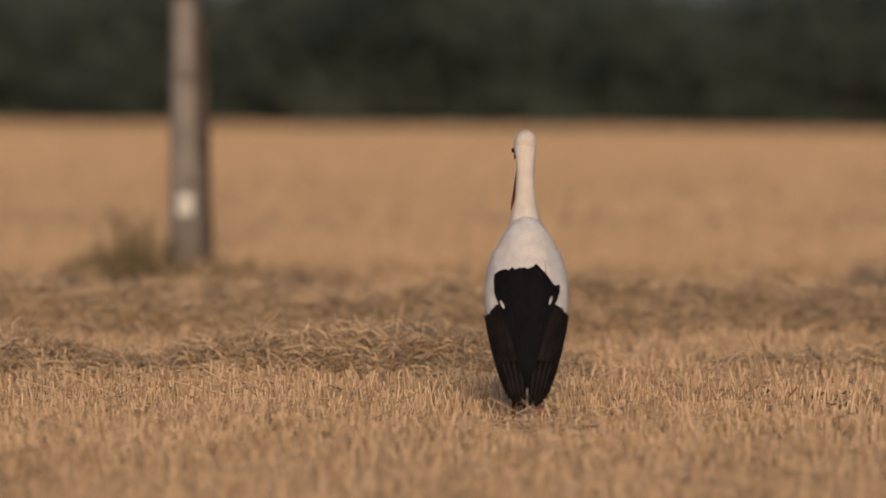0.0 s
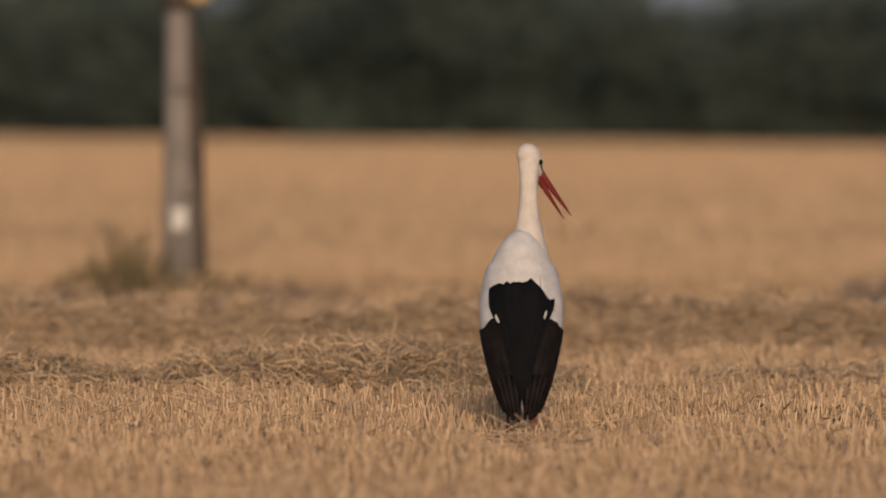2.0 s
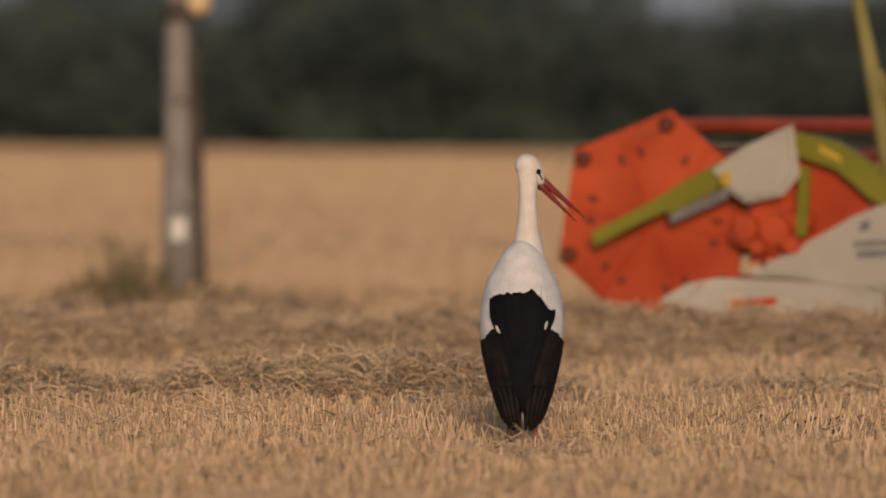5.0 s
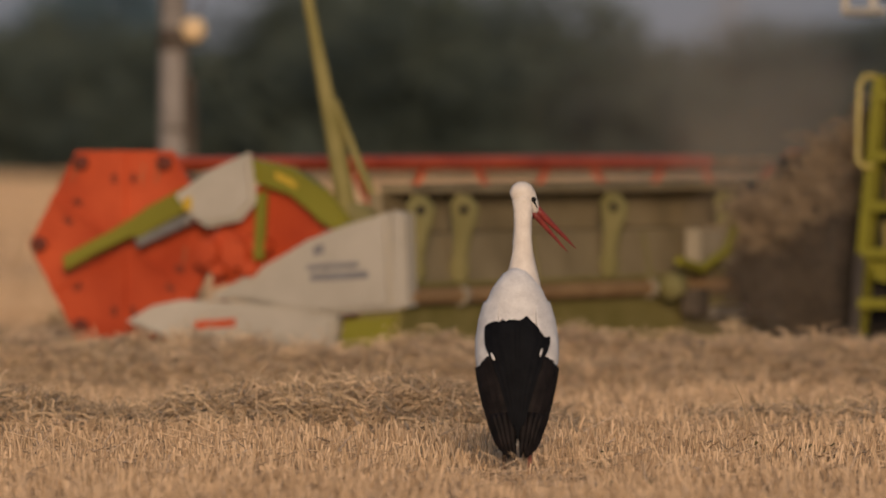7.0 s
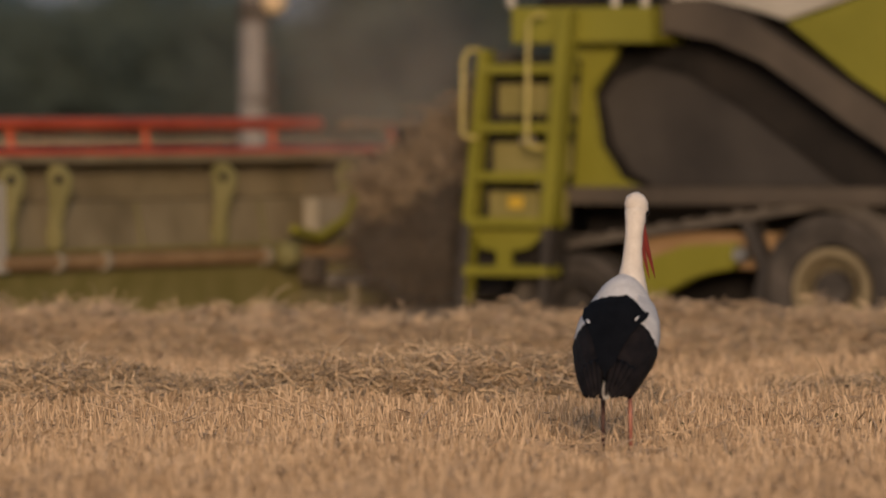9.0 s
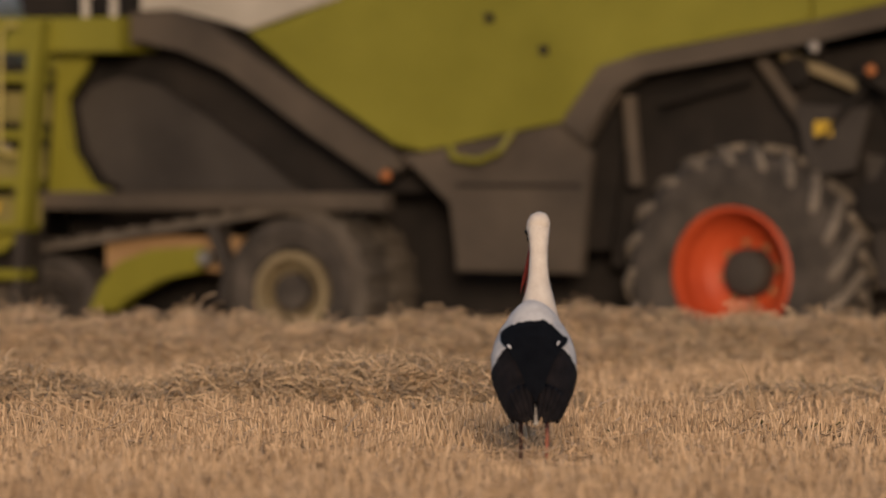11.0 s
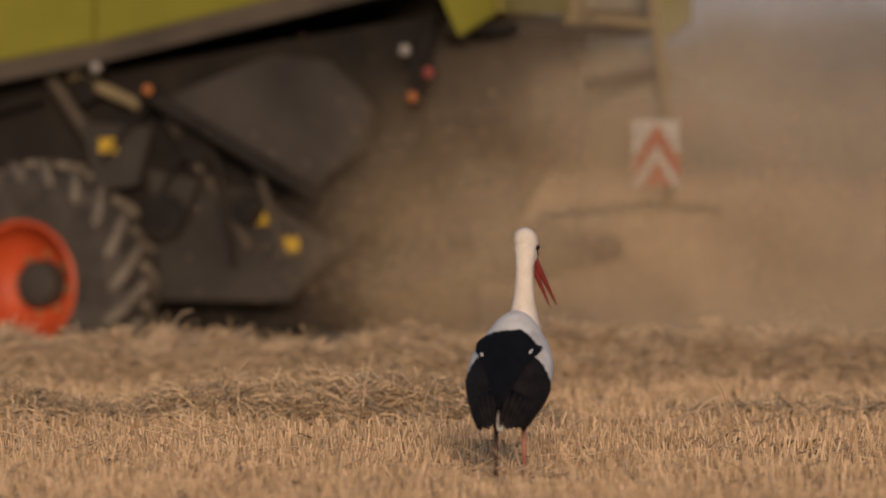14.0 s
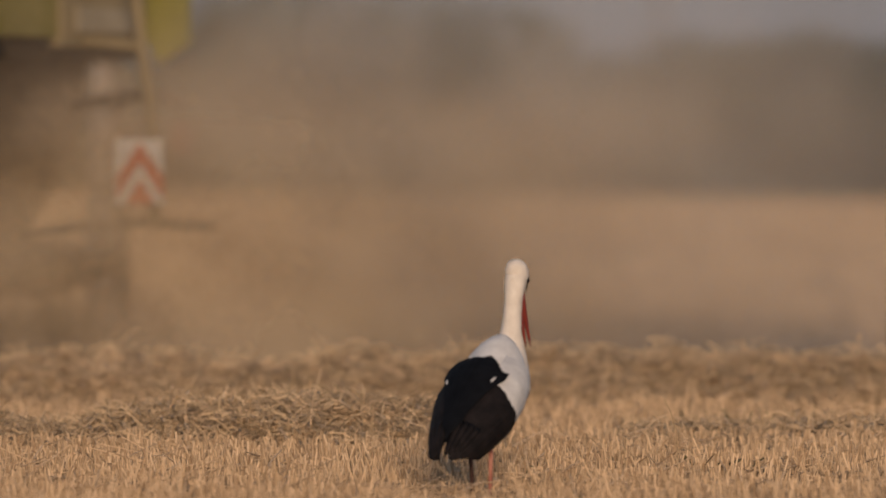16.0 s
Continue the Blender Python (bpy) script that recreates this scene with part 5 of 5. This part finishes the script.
    part("lower_bill", loft([ellipse_ring(y, a, b, z, 12) for y, a, b, z in ((0.058, 0.015, 0.014, -0.022), (0.10, 0.012, 0.0115, -0.027), (0.17, 0.008, 0.0075, -0.037), (0.235, 0.004, 0.004, -0.046), (0.268, 0.0008, 0.0008, -0.050))]), BILL, head, "long red lower bill, slightly open", smooth=True)
    part("chin_pouch", loft([ellipse_ring(y, a, b, z, 12) for y, a, b, z in ((0.035, 0.006, 0.006, -0.035), (0.06, 0.013, 0.010, -0.033), (0.085, 0.006, 0.006, -0.034))]), mat("dark_chin_skin", (0.05, 0.02, 0.015), (0.10, 0.04, 0.03), 20, 0.7), head, "dark bare chin skin", smooth=True)
    for side in (-1, 1):
        bm = bmesh.new()
        bmesh.ops.create_icosphere(bm, subdivisions=2, radius=0.011, matrix=Matrix.Translation((side * 0.0335, 0.030, 0.006)))
        eye = part("eye", bm, EYE, head, "dark eye in black skin", smooth=True)
        part("eye_patch", loft([ellipse_ring(y, a, b, z, 12, side * 0.030) for y, a, b, z in ((0.022, 0.003, 0.003, 0.008), (0.034, 0.006, 0.006, 0.003), (0.05, 0.003, 0.003, -0.002), (0.062, 0.002, 0.002, -0.006))]), EYE, head, smooth=True)
    head.scale = (1.14, 1.12, 1.12)
    # legs
    legs = []
    for side in (-1, 1):
        bm = bar((0, 0.01, 0.44), (0, -0.01, 0.26), 0.013, n=10, r2=0.010)
        bar((0, -0.01, 0.26), (0, 0.0, 0.02), 0.0092, bm, 10, 0.008)
        bmesh.ops.create_icosphere(bm, subdivisions=2, radius=0.0165, matrix=Matrix.Translation((0, -0.01, 0.26)) @ Matrix.Diagonal((1, 1, 1.5, 1)))
        leg = part("leg", bm, LEGM if side > 0 else LEGDARK, root, "long thin red leg" if side > 0 else "long thin dark brown leg", smooth=True)
        foot = bmesh.new()
        for q in (-35, 0, 35, 180):
            d = Vector((math.sin(radians(q)), math.cos(radians(q)), 0))
            bar(Vector((0, 0, 0.018)), d * (0.08 if q != 180 else 0.03) + Vector((0, 0, 0.007)), 0.006, foot, 6, 0.004)
        part("foot", foot, LEGM if side > 0 else LEGDARK, leg)
        thigh = loft([[(a * math.cos(q), 0.012 + a * math.sin(q), z) for q in [2 * math.pi * i / 14 for i in range(14)]] for z, a in ((0.50, 0.06), (0.44, 0.05), (0.39, 0.032), (0.345, 0.016), (0.33, 0.011))])
        part("thigh_plumage", thigh, FEATHER_W, leg, smooth=True)
        leg.location = (side * 0.052, 0.0, 0.0)
        legs.append(leg)
    return root, body, neck, head, flights[0], legs


white_stork, stork_body, stork_neck, stork_head, stork_left_wing, stork_legs = stork()

# seconds, x, y, turn of the body, hip height, pitch, neck's tilt ahead, and the head's turn and dip in the world
STORK = [
    (0.0, 0.512, 31.0, 0, 0.53, 74, 12, 20, 52), (0.3, 0.512, 31.0, 0, 0.53, 74, 12, 0, 52), (0.5, 0.512, 31.0, 0, 0.53, 74, 11, -20, 50), (1.0, 0.514, 31.0, 0, 0.53, 74, 10, -50, 48),
    (1.5, 0.514, 31.0, 0, 0.53, 74, 9, -52, 48), (2.0, 0.516, 31.0, 0, 0.53, 74, 8, -55, 46), (2.5, 0.518, 31.0, 0, 0.53, 74, 8, -66, 40), (3.5, 0.521, 31.0, 0, 0.53, 74, 8, -72, 36),
    (5.0, 0.521, 31.0, 0, 0.53, 74, 8, -72, 37), (6.5, 0.521, 31.0, 0, 0.53, 74, 8, -70, 40), (7.5, 0.523, 31.0, 0, 0.53, 74, 8, -66, 43), (7.65, 0.527, 31.0, 2, 0.526, 63.2, 6, -45, 50),
    (7.8, 0.535, 31.0, -8, 0.524, 49.3, 4, -32, 58), (8.0, 0.549, 30.9, -8, 0.518, 39.4, 4, -24, 60), (8.5, 0.562, 30.8, -9, 0.488, 31.4, 6, -46, 55), (9.0, 0.594, 30.6, -9, 0.473, 32.6, 8, -40, 60),
    (9.5, 0.623, 30.15, 0, 0.443, 33.4, 20, 10, 58), (10.0, 0.602, 29.9, 0, 0.418, 34.1, 12, 30, 55), (10.2, 0.588, 29.95, 0, 0.408, 34.1, 12, 28, 55), (11.2, 0.55, 30.4, 0, 0.408, 31.6, 22, 26, 52),
    (12.3, 0.51, 30.4, 0, 0.411, 29.3, 28, 36, 50), (12.5, 0.503, 30.4, 0, 0.411, 28.5, 30, 42, 50), (13.0, 0.535, 30.4, 0, 0.458, 24.7, 38, -8, 58), (13.5, 0.556, 30.4, -7, 0.443, 27.8, 18, -42, 50),
    (14.0, 0.556, 30.4, -8, 0.438, 30.1, 8, -44, 48), (14.5, 0.59, 30.4, -9, 0.438, 31.6, 2, -72, 40), (15.0, 0.604, 30.4, -12, 0.46, 27.0, 0, -72, 40), (15.5, 0.626, 30.4, -23, 0.433, 28.5, 8, -42, 52),
    (16.0, 0.651, 30.4, -24, 0.406, 33, 10, -32, 62),
]


# seconds and how deep the neck is drawn in between the shoulders
SINK = [(0.0, 0.0), (0.3, 0.0), (0.5, 0.0), (1.0, 0.0), (1.5, 0.0), (2.0, 0.0), (2.5, 0.0), (3.5, 0.0), (5.0, 0.0), (6.5, 0.0), (7.5, 0.0), (7.65, 0.004), (7.8, 0.005), (8.0, 0.0063), (8.5, 0.0048), (9.0, -0.0115), (9.5, -0.0278), (10.0, -0.0452), (10.2, -0.0436), (11.2, -0.0528), (12.3, -0.0507), (12.5, -0.0506), (13.0, -0.0351), (13.5, -0.0077), (14.0, -0.0145), (14.5, -0.0657), (15.0, -0.0723), (15.5, -0.0136), (16.0, 0.0158)]


def motions():
    drive, wheel, turn = [], [], []
    for i in range(33):
        t = i * 0.5
        k = t - 9 - 0.045 * max(0.0, 7 - t) + 0.018 * max(0.0, t - 14) ** 2
        drive.append((t, pose(1.05 * (2.08 - 1.419 * k), 1.05 * (47.94 + 0.692 * k), -0.33, 0, 0, 154)))
    for i in range(41):
        t = i * 0.4
        turn.append((t, pose(4.60, 0, 1.052, 0, REEL_RATE * (t - 7), 0)))
    walk(combine_harvester, drive)
    walk(cutting_reel, turn)
    for rim, flip in rear_wheels:
        rows = []
        for i in range(33):
            t = i * 0.5
            rows.append((t, Matrix.Translation((-3.86, flip * (SIDE - 0.05), 0.72)) @ pose(0, 0, 0, 0, 0, -4 + (0 if flip > 0 else 180)) @ pose(0, 0, 0, 0, flip * 114 * (t - 12.5), 0)))
        walk(rim, rows)
    for n, cloud in enumerate(clouds):
        cloud.scale = (1.05, 1.05, 1.05)
        drift = 0.03 * n if n < 7 else 0.0
        walk(cloud, [(t, m @ pose(-drift * (t - 13), 0, 0.008 * (t - 8))) for t, m in drive])
    place, trunk, column, skull = [], [], [], []
    for t, x, y, turned, hip, pitch, tilt, face, dip in STORK:
        place.append((t, pose(x, y, 0, 0, 0, turned)))
        b = pose(0, 0, hip, pitch)
        trunk.append((t, b))
        foot = b @ Vector((float(np.interp(t, (0, 0.5, 1.0, 1.5, 2.5), (-0.006, 0.008, 0.034, 0.036, 0.023))), 0.305, 0.03)) - Vector((0, 0, float(np.interp(t, *zip(*SINK)))))
        aside = 0.5 + (2.0 if 7.9 < t < 9.2 else 0)
        c = Matrix.Translation(foot) @ pose(0, 0, 0, -tilt, aside)
        column.append((t, c))
        skull.append((t, Matrix.Translation(c @ Vector((0, 0.004, 0.335))) @ pose(0, 0, 0, 0, 0, face - turned) @ pose(0, 0, 0, -dip * (0.86 if face < -60 and t > 14 else 0.96 if face < -45 else 1.05))))
    walk(white_stork, place)
    walk(stork_body, trunk)
    walk(stork_neck, column)
    walk(stork_head, skull)
    for leg, side in zip(stork_legs, (-1, 1)):
        steps = ((0, 0), (7.6, 0), (8.2, 9), (8.8, -8), (9.5, 5), (10.2, -5), (11.3, 4), (12.3, 0), (12.8, -8), (13.3, 9), (14.0, -7), (14.6, 2), (15.2, 8), (15.7, -6), (16.0, 5))
        walk(leg, [(t, pose(side * 0.052, 0, 0.42, -side * q) @ pose(0, 0, -0.42)) for t, q in steps])
    still = pose(0, 0, 0)
    walk(stork_left_wing, [(0.0, still), (7.55, still), (7.75, pose(-0.02, 0, 0.03, 0, 20, 25)), (7.85, pose(-0.02, 0, 0.03, 0, 20, 25)), (8.05, still), (16.0, still)])


REEL_RATE = 200.0
motions()
